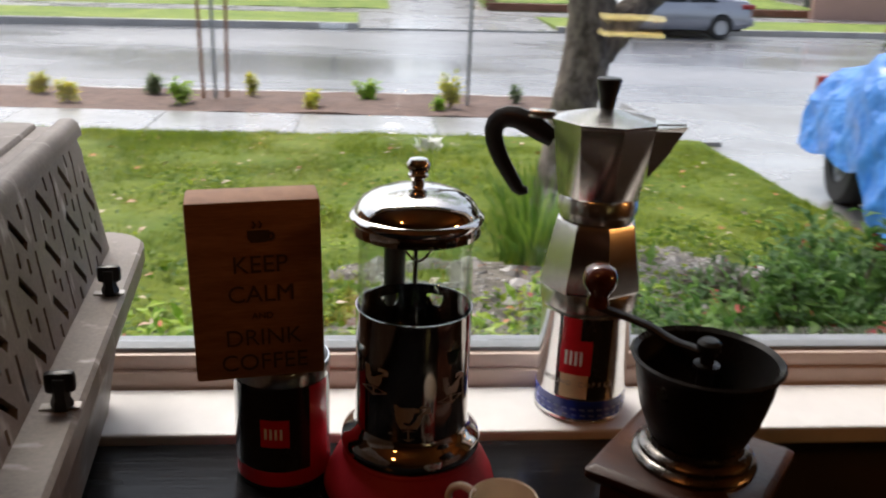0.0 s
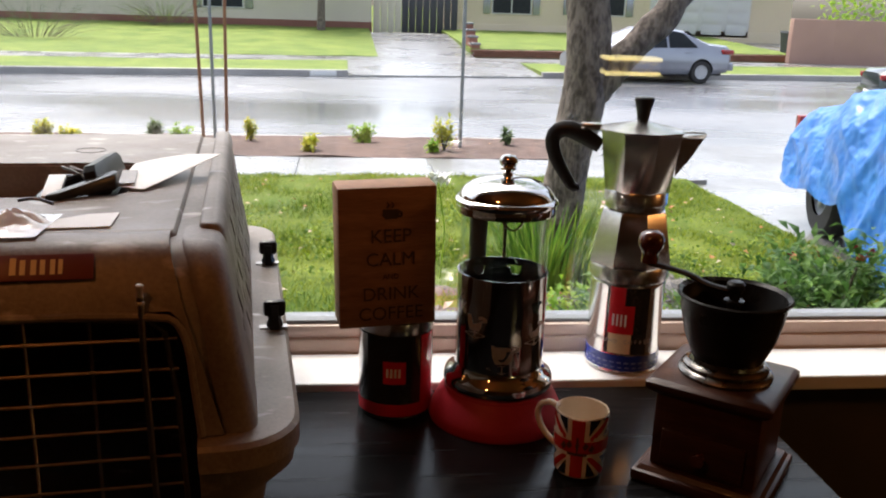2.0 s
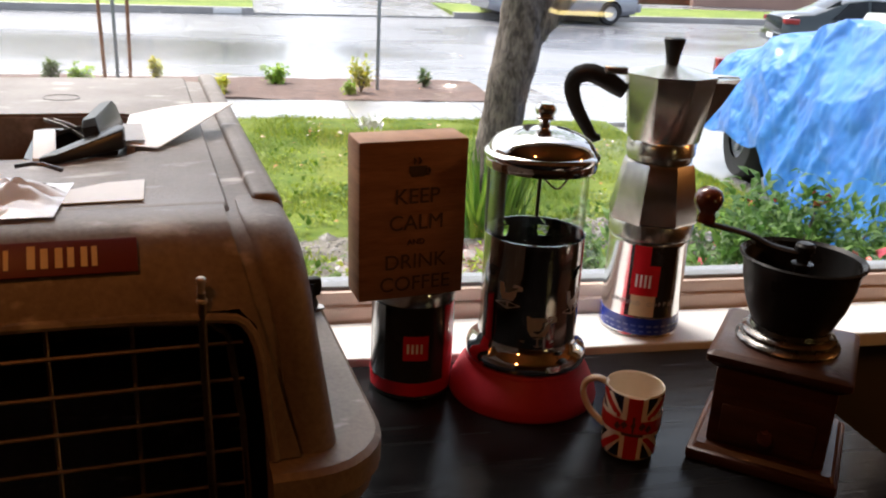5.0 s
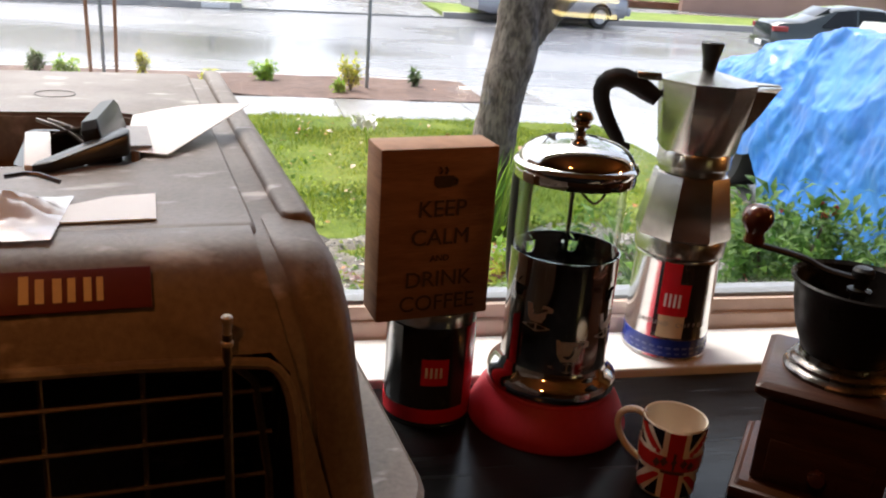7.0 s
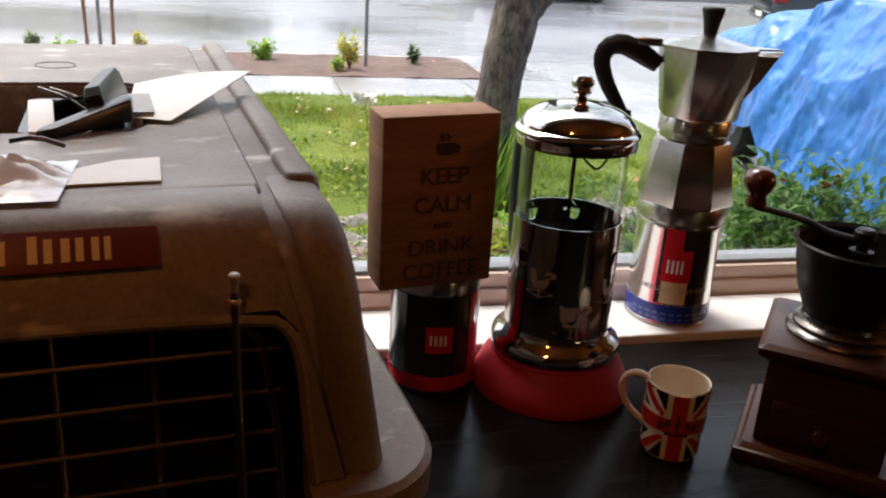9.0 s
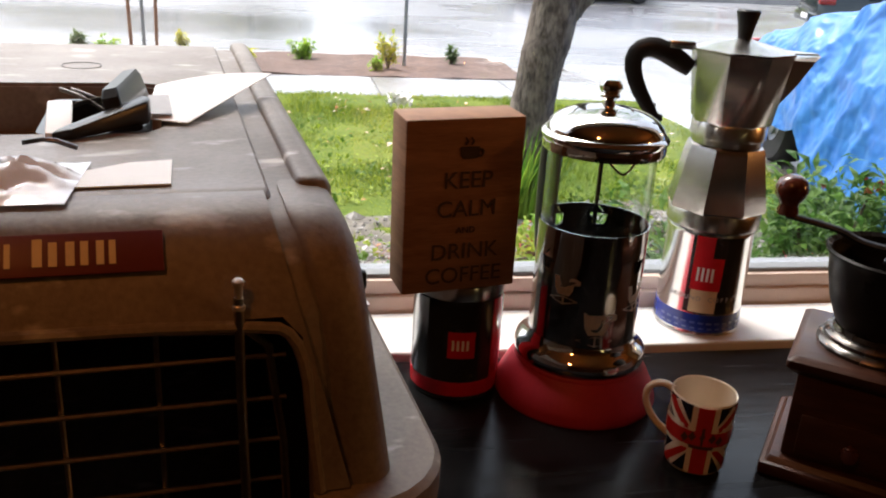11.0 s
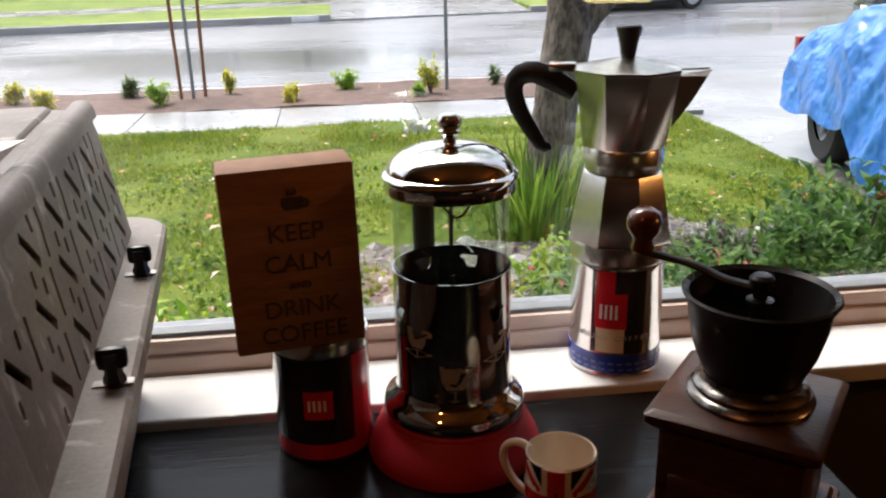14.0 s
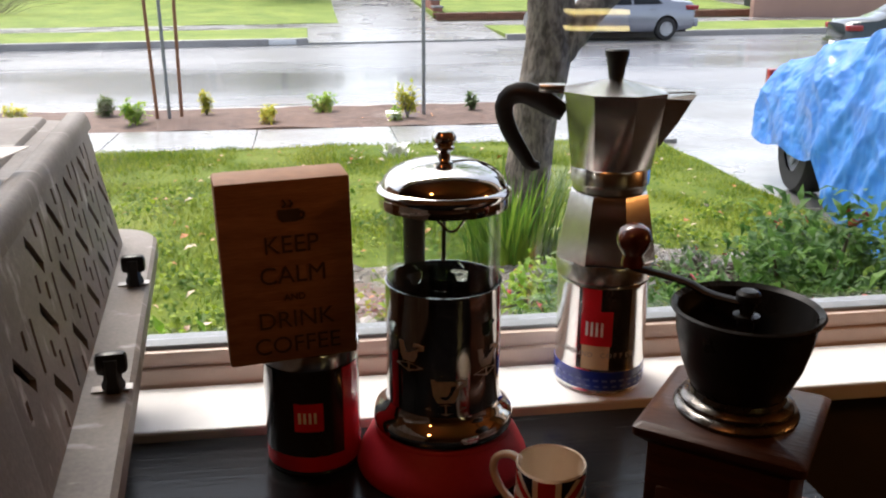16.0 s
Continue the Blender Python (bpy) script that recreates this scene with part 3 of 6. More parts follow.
part("handle", tube(grip, (0.009, 0.0115, 0.0125, 0.0125, 0.012, 0.0115, 0.009), 12, flat=0.85, smoothing=2), BAKELITE, press, "black handle")

# moka pot on its tin
MX, MY = 0.379, 0.876
tin2 = coffee_tin("silver_coffee_tin", "silver and blue ground coffee tin under the moka pot", MX, MY, SZ + 0.0005, 0.046, 0.1165, TIN, TINBLUE, 0.02)
part("dark_panel", curved(0.0464, -138, -72, 0.027, 0.1135, 14), TINBLACK, tin2, "dark printed panel")
part("red_panel", curved(0.0469, -133, -110, 0.09, 0.1133, 8), TINRED, tin2, "red printed panel")
part("cream_panel", curved(0.0469, -131, -97, 0.028, 0.0535, 10), TINCREAM, tin2, "cream printed panel")
part("label_square", curved(0.0469, -133, -95, 0.0535, 0.0905, 10), TINRED, tin2, "red square label")
for a0 in (-127, -121, -115, -109):
    part("label_bar", curved(0.0474, a0, a0 + 3, 0.064, 0.079, 3), PAPER, tin2)
for i, ch in enumerate("GROUND COFFEE"):
    if ch != " ":
        a = radians(-158 + i * 7.6)
        letters("tin_letter", ch, 0.0072, TINGREY, tin2, pose(0.0474 * math.cos(a), 0.0474 * math.sin(a), 0.0415, 0, 0, math.degrees(a) + 90) @ UP, 0.0002)
for i in range(14):
    a = -170 + i * 11
    part("small_print_bar", curved(0.0466, a, a + 7, 0.0145, 0.0165, 3), BLUEPRINT, tin2)
    part("small_print_bar", curved(0.0466, a + 2, a + 8, 0.0085, 0.01, 3), BLUEPRINT, tin2)

moka = thing("moka_pot", "three-part octagonal aluminium moka pot with black handle", "moka pot", pose(MX, MY, SZ + 0.1175, 0, 0, -18))
ET = math.pi / 8
part("boiler_foot", lathe([(0, 0), (0.0465, 0), (0.0485, 0.002), (0.0488, 0.016), (0.0478, 0.019), (0, 0.019)], 64), ALU, moka)
part("boiler", lathe([(0, 0.0192), (0.0510, 0.0192), (0.0525, 0.0225), (0.0410, 0.082), (0.0395, 0.086), (0.036, 0.088), (0, 0.088)], 8, twist=ET), ALU, moka)
part("collar", lathe([(0.036, 0.088), (0.0365, 0.094), (0.0385, 0.0955), (0.0385, 0.109), (0.0375, 0.111), (0, 0.111)], 56), ALU, moka, "round screw collar")
pot = part("pot", lathe([(0, 0.1105), (0.0400, 0.1105), (0.0415, 0.1125), (0.0505, 0.178), (0.0515, 0.181), (0, 0.181)], 8, twist=ET), ALU, moka)
sp = bmesh.new()
P = [sp.verts.new(c) for c in ((0.043, -0.017, 0.178), (0.043, 0.017, 0.178), (0.0765, 0.003, 0.182), (0.0765, -0.003, 0.182), (0.0435, 0, 0.128), (0.060, 0, 0.152), (0.073, 0, 0.176))]
for f in ((0, 1, 2, 3), (0, 3, 6, 5), (0, 5, 4), (1, 4, 5), (1, 5, 6, 2), (2, 6, 3), (0, 4, 1)):
    sp.faces.new([P[i] for i in f])
bmesh.ops.recalc_face_normals(sp, faces=sp.faces[:])
part("spout", sp, ALU, moka, smooth=False)
part("lid", lathe([(0, 0.1815), (0.0520, 0.1815), (0.0522, 0.1835), (0.049, 0.1845), (0.012, 0.1925), (0.008, 0.194), (0, 0.194)], 8, twist=ET), ALU, moka, "octagonal lid")
part("lid_beak", prism([(0.044, -0.014), (0.074, -0.003), (0.074, 0.003), (0.044, 0.014)], 0.1826, 0.1842), ALU, moka)
part("lid_knob", lathe([(0, 0.1935), (0.0068, 0.1935), (0.0072, 0.196), (0.0085, 0.205), (0.0118, 0.2185), (0.0118, 0.2205), (0.0105, 0.222), (0, 0.2225)], 10), BAKELITE, moka, "black faceted knob")
part("hinge", box(-0.073, -0.047, -0.0075, 0.0075, 0.1795, 0.188, 0.002), ALU, moka)
grip = [(x, 0, z) for x, z in ((-0.0475, 0.160), (-0.058, 0.166), (-0.072, 0.174), (-0.089, 0.180), (-0.103, 0.175), (-0.1075, 0.1615), (-0.1, 0.14), (-0.0865, 0.119), (-0.0775, 0.106), (-0.069, 0.1075))]
part("handle", tube(grip, (0.0085, 0.0105, 0.0112, 0.0108, 0.0102, 0.0092, 0.0085, 0.0075, 0.0065, 0.0035), 10, flat=0.8, smoothing=1), BAKELITE, moka, "angular black handle")

# coffee grinder
GX, GY = 0.393, 0.613
gr = thing("coffee_grinder", "old walnut box coffee grinder with black iron hopper and crank", "coffee grinder", pose(GX, GY, TZ, 0, 0, -39))
s = 0.064
part("base_board", box(-s, s, -s, s, 0.0, 0.012, 0.003, 2), WALNUT, gr)
part("base_moulding", loft([(0.0122, -0.06, 0.06, -0.06, 0.06, 0.003), (0.0165, -0.057, 0.057, -0.057, 0.057, 0.003)]), WALNUT, gr)
part("box_body", box(-0.05, 0.05, -0.05, 0.05, 0.0167, 0.0915, 0.002), WALNUT, gr)
part("drawer_front", box(-0.04, 0.04, -0.054, -0.0502, 0.022, 0.058, 0.0015), WALNUT, gr)
part("drawer_knob", move(lathe([(0, 0), (0.004, 0), (0.003, 0.004), (0.0075, 0.009), (0.006, 0.013), (0, 0.014)], 20), pose(0, -0.054, 0.04, 90, 0, 0)), KNOBWOOD, gr, "small turned drawer knob")
part("top_moulding", loft([(0.0917, -0.052, 0.052, -0.052, 0.052, 0.003), (0.097, -0.058, 0.058, -0.058, 0.058, 0.003), (0.099, -0.0595, 0.0595, -0.0595, 0.0595, 0.003), (0.1045, -0.0595, 0.0595, -0.0595, 0.0595, 0.003), (0.108, -0.055, 0.055, -0.055, 0.055, 0.003)]), WALNUT, gr)
part("neck_ring", lathe([(0, 0.1081), (0.0445, 0.1081), (0.045, 0.111), (0.043, 0.114), (0.0405, 0.115), (0.0405, 0.118), (0.038, 0.121), (0.035, 0.122), (0.034, 0.126), (0, 0.126)], 56), BRASS, gr, "stepped metal ring")
part("hopper", lathe([(0, 0.124), (0.031, 0.124), (0.0355, 0.13), (0.0425, 0.147), (0.0475, 0.168), (0.0495, 0.183), (0.0525, 0.186), (0.0535, 0.1885), (0.052, 0.190), (0.0485, 0.187), (0.046, 0.17), (0.04, 0.148), (0.033, 0.135), (0, 0.132)], 64, close=False), IRON, gr, "black iron hopper bowl")
part("spindle", lathe([(0, 0.13), (0.006, 0.13), (0.006, 0.179), (0.0095, 0.18), (0.0095, 0.183), (0.005, 0.184), (0.005, 0.193), (0.0085, 0.194), (0.0085, 0.199), (0.006, 0.2015), (0, 0.202)], 24), IRON, gr)
KD = Vector((-0.066, 0.057, 0)).normalized()
KD = Matrix.Rotation(radians(39), 3, "Z") @ KD
crank_pts = [KD * -0.006 + Vector((0, 0, 0.1915)), KD * 0.012 + Vector((0, 0, 0.1915)), KD * 0.03 + Vector((0, 0, 0.193)), KD * 0.045 + Vector((0, 0, 0.2)), KD * 0.087 + Vector((0, 0, 0.203))]
part("crank", tube(crank_pts, (0.003, 0.0031, 0.0032, 0.003, 0.003), 8, flat=1.3, smoothing=2), IRON, gr, "bent iron crank arm")
part("crank_knob", lathe([(0, 0.204), (0.0085, 0.204), (0.0088, 0.207), (0.0075, 0.2115), (0.0082, 0.214), (0.0125, 0.2205), (0.0132, 0.2265), (0.011, 0.233), (0.006, 0.2365), (0, 0.237)], 28, KD.x * 0.087, KD.y * 0.087), KNOBWOOD, gr, "round varnished wooden crank knob")

# espresso cup
CUPX, CUPY = 0.257, 0.625
cup = thing("espresso_cup", "small white espresso cup with a red, white and navy flag pattern", "cup", pose(CUPX, CUPY, TZ + 0.0005, 0, 0, 0))
CR0, CR1, CH = 0.0240, 0.0264, 0.067
part("cup_body", lathe([(0, 0.0), (0.0212, 0.0), (0.0228, 0.001), (CR0, 0.004), (0.0249, 0.03), (CR1, CH - 0.001), (CR1 - 0.0007, CH), (CR1 - 0.0017, CH - 0.001), (0.0233, 0.03), (0.0222, 0.006), (0, 0.005)], 56, close=False), PORCELAIN, cup)


def cup_r(z):
    return CR0 + (CR1 - CR0) * (z - 0.004) / (CH - 0.004) + 0.0002


def cup_patch(name, pts, material, lift):
    """A printed piece of the flag, from (degrees, height) corners."""
    b = bmesh.new()
    n = 8
    rows = []
    for i in range(n + 1):
        f = i / n
        lo = (pts[0][0] * (1 - f) + pts[1][0] * f, pts[0][1] * (1 - f) + pts[1][1] * f)
        hi = (pts[3][0] * (1 - f) + pts[2][0] * f, pts[3][1] * (1 - f) + pts[2][1] * f)
        col = []
        for k in range(7):
            g = k / 6
            a, z = radians(lo[0] * (1 - g) + hi[0] * g), lo[1] * (1 - g) + hi[1] * g
            r = cup_r(z) + lift
            col.append(b.verts.new((r * math.cos(a), r * math.sin(a), z)))
        rows.append(col)
    for p, q in zip(rows, rows[1:]):
        for k in range(6):
            b.faces.new((p[k], q[k], q[k + 1], p[k + 1]))
    bmesh.ops.recalc_face_normals(b, faces=b.faces[:])
    bmesh.ops.solidify(b, geom=b.faces[:], thickness=0.00015)
    return part(name, b, material, cup)


FA = -112.0
zc = 0.0345
for side in (0, 180):
    c = FA + side
    for sx in (-1, 1):
        for sz in (-1, 1):
            def corner_of(*q):
                return [(c + sx * a, zc + sz * h) for a, h in q]
            cup_patch("navy_field", corner_of((20, 0.010), (80, 0.010), (80, 0.0308), (20, 0.0308)), CUPBLUE, 0.0)
            cup_patch("white_diagonal", corner_of((12, 0.006), (46, 0.006), (84, 0.0245), (50, 0.0308)), PORCELAIN, 0.0003)
            cup_patch("red_diagonal", corner_of((18, 0.0085), (34, 0.009), (80, 0.0275), (64, 0.0308)), CUPRED, 0.0006)
    cup_patch("white_bar", [(c - 23, 0.0035), (c + 23, 0.0035), (c + 23, 0.0655), (c - 23, 0.0655)], PORCELAIN, 0.0008)
    cup_patch("white_bar", [(c - 82, 0.0255), (c + 82, 0.0255), (c + 82, 0.0465), (c - 82, 0.0465)], PORCELAIN, 0.0009)
    cup_patch("red_bar", [(c - 13.5, 0.0035), (c + 13.5, 0.0035), (c + 13.5, 0.0653), (c - 13.5, 0.0653)], CUPRED, 0.0012)
    cup_patch("red_bar", [(c - 82, 0.0295), (c + 82, 0.0295), (c + 82, 0.0428), (c - 82, 0.0428)], CUPRED, 0.0014)
    # crown crest: a band, five lobes and a middle post
    cup_patch("dark_crest", [(c - 20, 0.0275), (c + 20, 0.0275), (c + 22, 0.0305), (c - 22, 0.0305)], CRESTM, 0.0017)
    for a, h, w in ((-30, 0.036, 7), (-17, 0.0385, 7), (0, 0.0395, 5), (17, 0.0385, 7), (30, 0.036, 7)):
        cup_patch("dark_crest", [(c + a - w, h - 0.0012), (c + a, h - 0.0048), (c + a + w, h), (c + a, h + 0.0045)], CRESTM, 0.0018)
    cup_patch("dark_crest", [(c - 2, 0.031), (c + 2, 0.031), (c + 2.5, 0.0475), (c - 2.5, 0.0475)], CRESTM, 0.0019)
HA = Vector((-0.83, 0.55, 0)).normalized()
part("handle", tube([HA * 0.024 + Vector((0, 0, 0.062)), HA * 0.034 + Vector((0, 0, 0.066)), HA * 0.045 + Vector((0, 0, 0.06)), HA * 0.047 + Vector((0, 0, 0.047)), HA * 0.038 + Vector((0, 0, 0.03)), HA * 0.0235 + Vector((0, 0, 0.02))], 0.003, 12, flat=1.2, smoothing=2), PORCELAIN, cup)

# pet carrier
KM = pose(-0.086, 0.429, 0, 0, 0, 6.4)
KT, KF = 1.041, 0.918
KL = -0.255
kennel = thing("pet_carrier", "worn taupe plastic pet carrier with a wire door", "pet carrier", KM)
up_sec = [(KF - 0.016, KL - 0.075, 0.077, -0.062, 0.515, 0.045), (KF - 0.001, KL - 0.075, 0.077, -0.062, 0.515, 0.045), (KF + 0.002, KL - 0.072, 0.074, -0.059, 0.512, 0.043), (KF + 0.003, KL - 0.045, 0.0475, -0.044, 0.488, 0.035), (KF + 0.065, KL - 0.036, 0.0378, -0.042, 0.478, 0.03), (KT - 0.036, KL - 0.034, 0.0347, -0.0415, 0.472, 0.03), (KT - 0.024, KL - 0.031, 0.0332, -0.0355, 0.470, 0.028), (KT - 0.013, KL - 0.028, 0.0310, -0.0275, 0.465, 0.026), (KT - 0.006, KL - 0.024, 0.0285, -0.0195, 0.458, 0.024), (KT - 0.002, KL - 0.019, 0.024, -0.0115, 0.452, 0.022), (KT, KL - 0.010, 0.016, -0.001, 0.444, 0.02)]
shell = part("top_shell", loft(up_sec), PLASTIC, kennel, "scuffed taupe upper shell")
bpy.context.view_layer.update()
inner = [(KF - 0.03, KL - 0.038, 0.0445, -0.036, 0.48, 0.03), (KF + 0.065, KL - 0.030, 0.0356, -0.036, 0.47, 0.026), (KT - 0.038, KL - 0.027, 0.0325, -0.0375, 0.466, 0.024), (KT - 0.017, KL - 0.022, 0.0296, -0.0195, 0.458, 0.02), (KT - 0.006, KL - 0.012, 0.02, 0.0, 0.446, 0.02)]
cut(shell, loft(inner))
cut(shell, loft([(KF - 0.05, KL - 0.0, 0.012, -0.10, 0.02, 0.02), (KF + 0.05, KL - 0.0, 0.009, -0.10, 0.02, 0.02), (KT - 0.044, KL + 0.0, 0.006, -0.10, 0.005, 0.02), (KT - 0.0345, KL + 0.006, -0.002, -0.10, -0.01, 0.014)]))
slots = bmesh.new()
for z, v0, first, count in ((KT - 0.029, 0.064, 1, 6), (KT - 0.064, 0.053, 0, 6), (KT - 0.100, 0.0355, 1, 6)):
    for k in range(first, count):
        v = v0 + k * 0.0752
        for lean, dv, w, ln in ((46, 0.0, 0.0036, 0.017), (-6, 0.0355, 0.0021, 0.0155)):
            if v + dv < 0.44:
                join(slots, move(loft([(-ln, -0.02, 0.03, -w, w, w * 0.8), (ln, -0.02, 0.03, -w, w, w * 0.8)]), pose(0.04, v + dv, z, lean, 0, 0)))
        for dv, dz in ((-0.0125, -0.0135), (0.016, 0.0115)):
            join(slots, move(loft([(-0.0052, -0.02, 0.03, -0.0024, 0.0024, 0.0022), (0.0052, -0.02, 0.03, -0.0024, 0.0024, 0.0022)]), pose(0.04, v + dv, z + dz, -6, 0, 0)))
cut(shell, slots)
bez = bmesh.new()
face = ((KF + 0.004, -0.0485), (KF + 0.03, -0.0475), (KF + 0.065, -0.046), (KT - 0.036, -0.0448), (KT - 0.024, -0.0392), (KT - 0.013, -0.0318), (KT - 0.0055, -0.0262), (KT - 0.0015, -0.0222), (KT + 0.0015, -0.0172), (KT + 0.0034, -0.011), (KT + 0.0041, -0.003), (KT + 0.0041, 0.006))
cols = []
for z, v in face:
    f = (KT - z) / (KT - KF)
    ur = -0.003 + 0.031 * f
    ul = KL - 0.03 * f
    cols.append(([bez.verts.new((ul + (ur - ul) * i / 8, v, z)) for i in range(9)], [bez.verts.new((ul + (ur - ul) * i / 8, v + 0.008, z - 0.004)) for i in range(9)]))
for (a0, b0), (a1, b1) in zip(cols, cols[1:]):
    for i in range(8):
        bez.faces.new((a0[i], a0[i + 1], a1[i + 1], a1[i]))
        bez.faces.new((b0[i + 1], b0[i], b1[i], b1[i + 1]))
    bez.faces.new((b0[0], a0[0], a1[0], b1[0]))
    bez.faces.new((a0[8], b0[8], b1[8], a1[8]))
for a0, b0 in (cols[0], cols[-1]):
    for i in range(8):
        bez.faces.new((a0[i], b0[i], b0[i + 1], a0[i + 1]))
bmesh.ops.recalc_face_normals(bez, faces=bez.faces[:])
bezel = part("front_frame", bez, PLASTIC, kennel, "raised door surround")
bpy.context.view_layer.update()
cut(bezel, loft([(KF - 0.05, KL - 0.0, 0.012, -0.10, 0.02, 0.02), (KF + 0.05, KL - 0.0, 0.009, -0.10, 0.02, 0.02), (KT - 0.044, KL + 0.0, 0.006, -0.10, 0.005, 0.02), (KT - 0.0345, KL + 0.006, -0.002, -0.10, -0.01, 0.014)]))
panel = part("top_panel", loft([(KT - 0.002, KL - 0.004, 0.0, 0.002, 0.442, 0.008), (KT + 0.0025, KL - 0.003, -0.001, 0.003, 0.441, 0.008), (KT + 0.004, KL - 0.001, -0.0025, 0.0045, 0.4395, 0.008)]), PLASTIC, kennel)
bpy.context.view_layer.update()
cut(panel, loft([(KT - 0.05, KL + 0.01, -0.045, 0.116, 0.262, 0.02), (KT + 0.05, KL + 0.01, -0.045, 0.116, 0.262, 0.02)]))
cut(shell, loft([(KT - 0.03, KL + 0.011, -0.046, 0.117, 0.261, 0.02), (KT + 0.05, KL + 0.011, -0.046, 0.117, 0.261, 0.02)]))
well = loft([(KT - 0.032, KL + 0.009, -0.044, 0.115, 0.263, 0.021), (KT + 0.0015, KL + 0.009, -0.044, 0.115, 0.263, 0.021)])
wl = part("handle_well", well, PLASTIC, kennel)
bpy.context.view_layer.update()
cut(wl, loft([(KT - 0.029, KL + 0.012, -0.047, 0.118, 0.260, 0.019), (KT + 0.05, KL + 0.012, -0.047, 0.118, 0.260, 0.019)]))
part("edge_rib", loft([(KT - 0.011, 0.0145, 0.0312, 0.0225, 0.470, 0.0078), (KT - 0.006, 0.0132, 0.0306, 0.0215, 0.469, 0.0078), (KT - 0.001, 0.0128, 0.0296, 0.0208, 0.467, 0.0075), (KT + 0.0024, 0.0132, 0.0278, 0.0212, 0.464, 0.0068), (KT + 0.004, 0.0143, 0.0256, 0.0228, 0.462, 0.005), (KT + 0.0045, 0.0158, 0.0235, 0.0245, 0.460, 0.0035)]), PLASTIC, kennel, "raised rib along the top edge")
part("corner_post", loft([(KF + 0.003, 0.020, 0.0485, -0.0455, 0.03, 0.0125), (KF + 0.065, 0.014, 0.0388, -0.0438, 0.03, 0.0122), (KT - 0.036, 0.010, 0.0357, -0.0425, 0.031, 0.0122), (KT - 0.024, 0.007, 0.0342, -0.038, 0.032, 0.0122), (KT - 0.012, 0.005, 0.0320, -0.030, 0.033, 0.0122), (KT - 0.0052, 0.004, 0.0296, -0.0238, 0.033, 0.012), (KT - 0.0014, 0.004, 0.0268, -0.0182, 0.033, 0.011), (KT + 0.0006, 0.004, 0.0228, -0.0118, 0.033, 0.009), (KT + 0.001, 0.004, 0.0185, -0.005, 0.033, 0.007)]), PLASTIC, kennel, "rounded front corner post")
bs = part("bottom_shell", loft([(TZ + 0.0005, KL - 0.02, 0.028, -0.02, 0.46, 0.03), (TZ + 0.006, KL - 0.028, 0.036, -0.03, 0.468, 0.035), (KF - 0.05, KL - 0.045, 0.055, -0.042, 0.488, 0.035), (KF - 0.03, KL - 0.068, 0.073, -0.056, 0.508, 0.042), (KF - 0.0165, KL - 0.07, 0.075, -0.058, 0.51, 0.042)]), PLASTIC, kennel)
bpy.context.view_layer.update()
cut(bs, loft([(TZ + 0.02, KL - 0.02, 0.028, -0.03, 0.46, 0.03), (KF + 0.02, KL - 0.038, 0.046, -0.036, 0.48, 0.03)]))
cut(bs, loft([(TZ + 0.05, KL - 0.0, 0.010, -0.10, 0.02, 0.02), (KF + 0.05, KL - 0.0, 0.012, -0.10, 0.02, 0.02)]))
door = part("door", tube([(KL + 0.008, -0.036, TZ + 0.06), (KL + 0.008, -0.036, KT - 0.055), (KL + 0.03, -0.036, KT - 0.0395), (-0.02, -0.036, KT - 0.0395), (-0.003, -0.036, KT - 0.055), (0.004, -0.037, TZ + 0.06)], 0.0019, 8, smoothing=1), STEEL, kennel, "wire grid door")
for i in range(11):
    z = KT - 0.0555 - i * 0.0205
    part("cross_wire", tube([(KL + 0.008, -0.0365, z), (0.0, -0.0365, z)], 0.0012, 6), STEEL, door)
for i in range(6):
    x = -0.052 - i * 0.038
    part("upright_wire", tube([(x, -0.0345, KT - 0.0395), (x, -0.0345, TZ + 0.06)], 0.0012, 6), STEEL, door)
part("latch_rod", tube([(-0.0195, -0.0455, KT - 0.024), (-0.0195, -0.0455, KT - 0.062), (-0.016, -0.0405, TZ + 0.05)], 0.0021, 10), STEEL, kennel, "steel latch rod")
part("rod_tip", lathe([(0, KT - 0.029), (0.0026, KT - 0.029), (0.0026, KT - 0.0275), (0.0017, KT - 0.0265), (0.0017, KT - 0.0195), (0.0024, KT - 0.0185), (0.0024, KT - 0.0168), (0.0016, KT - 0.016), (0, KT - 0.016)], 16, -0.0195, -0.0455), GLINTGREY, kennel, "bright rod tip")
part("door_lip", tube([(KL - 0.002, -0.0452, KT - 0.047), (KL + 0.010, -0.0446, KT - 0.0348), (-0.010, -0.0446, KT - 0.0348), (0.0065, -0.0452, KT - 0.046), (0.0105, -0.0468, KF + 0.03), (0.0135, -0.0482, KF + 0.004)], 0.0026, 8, smoothing=2), PLASTIC, kennel, "raised lip round the door")
# name plate on the sloping front
FM = pose(-0.004, -0.0290, KT - 0.0092, 52, 0, 0)
plate = part("name_plate", move(box(-0.158, -0.043, -0.0085, 0.0085, 0.0, 0.0012, 0.0004), pose(0, 0, 0.0015)), MAROON, kennel, "maroon plate with cream bars")
plate.matrix_local = FM
x = -0.1555
for w, tall in ((0.0098, 1), (0.0072, 0), (0.0096, 0), (0.0096, 0), (0.0072, 0), (0.007, 0), (0, 0), (0.0102, 1), (0.0094, 0), (0.0082, 0)):
    if w:
        part("plate_bar", box(x, x + w * 0.34, -0.0048, 0.0048 + 0.0014 * tall, 0.0027, 0.0032), CREAM, plate)
        part("plate_bar", box(x + w * 0.56, x + w * 0.86, -0.0048, 0.0048, 0.0027, 0.0032), CREAM, plate)
    x += w + 0.0016 if w else 0.005
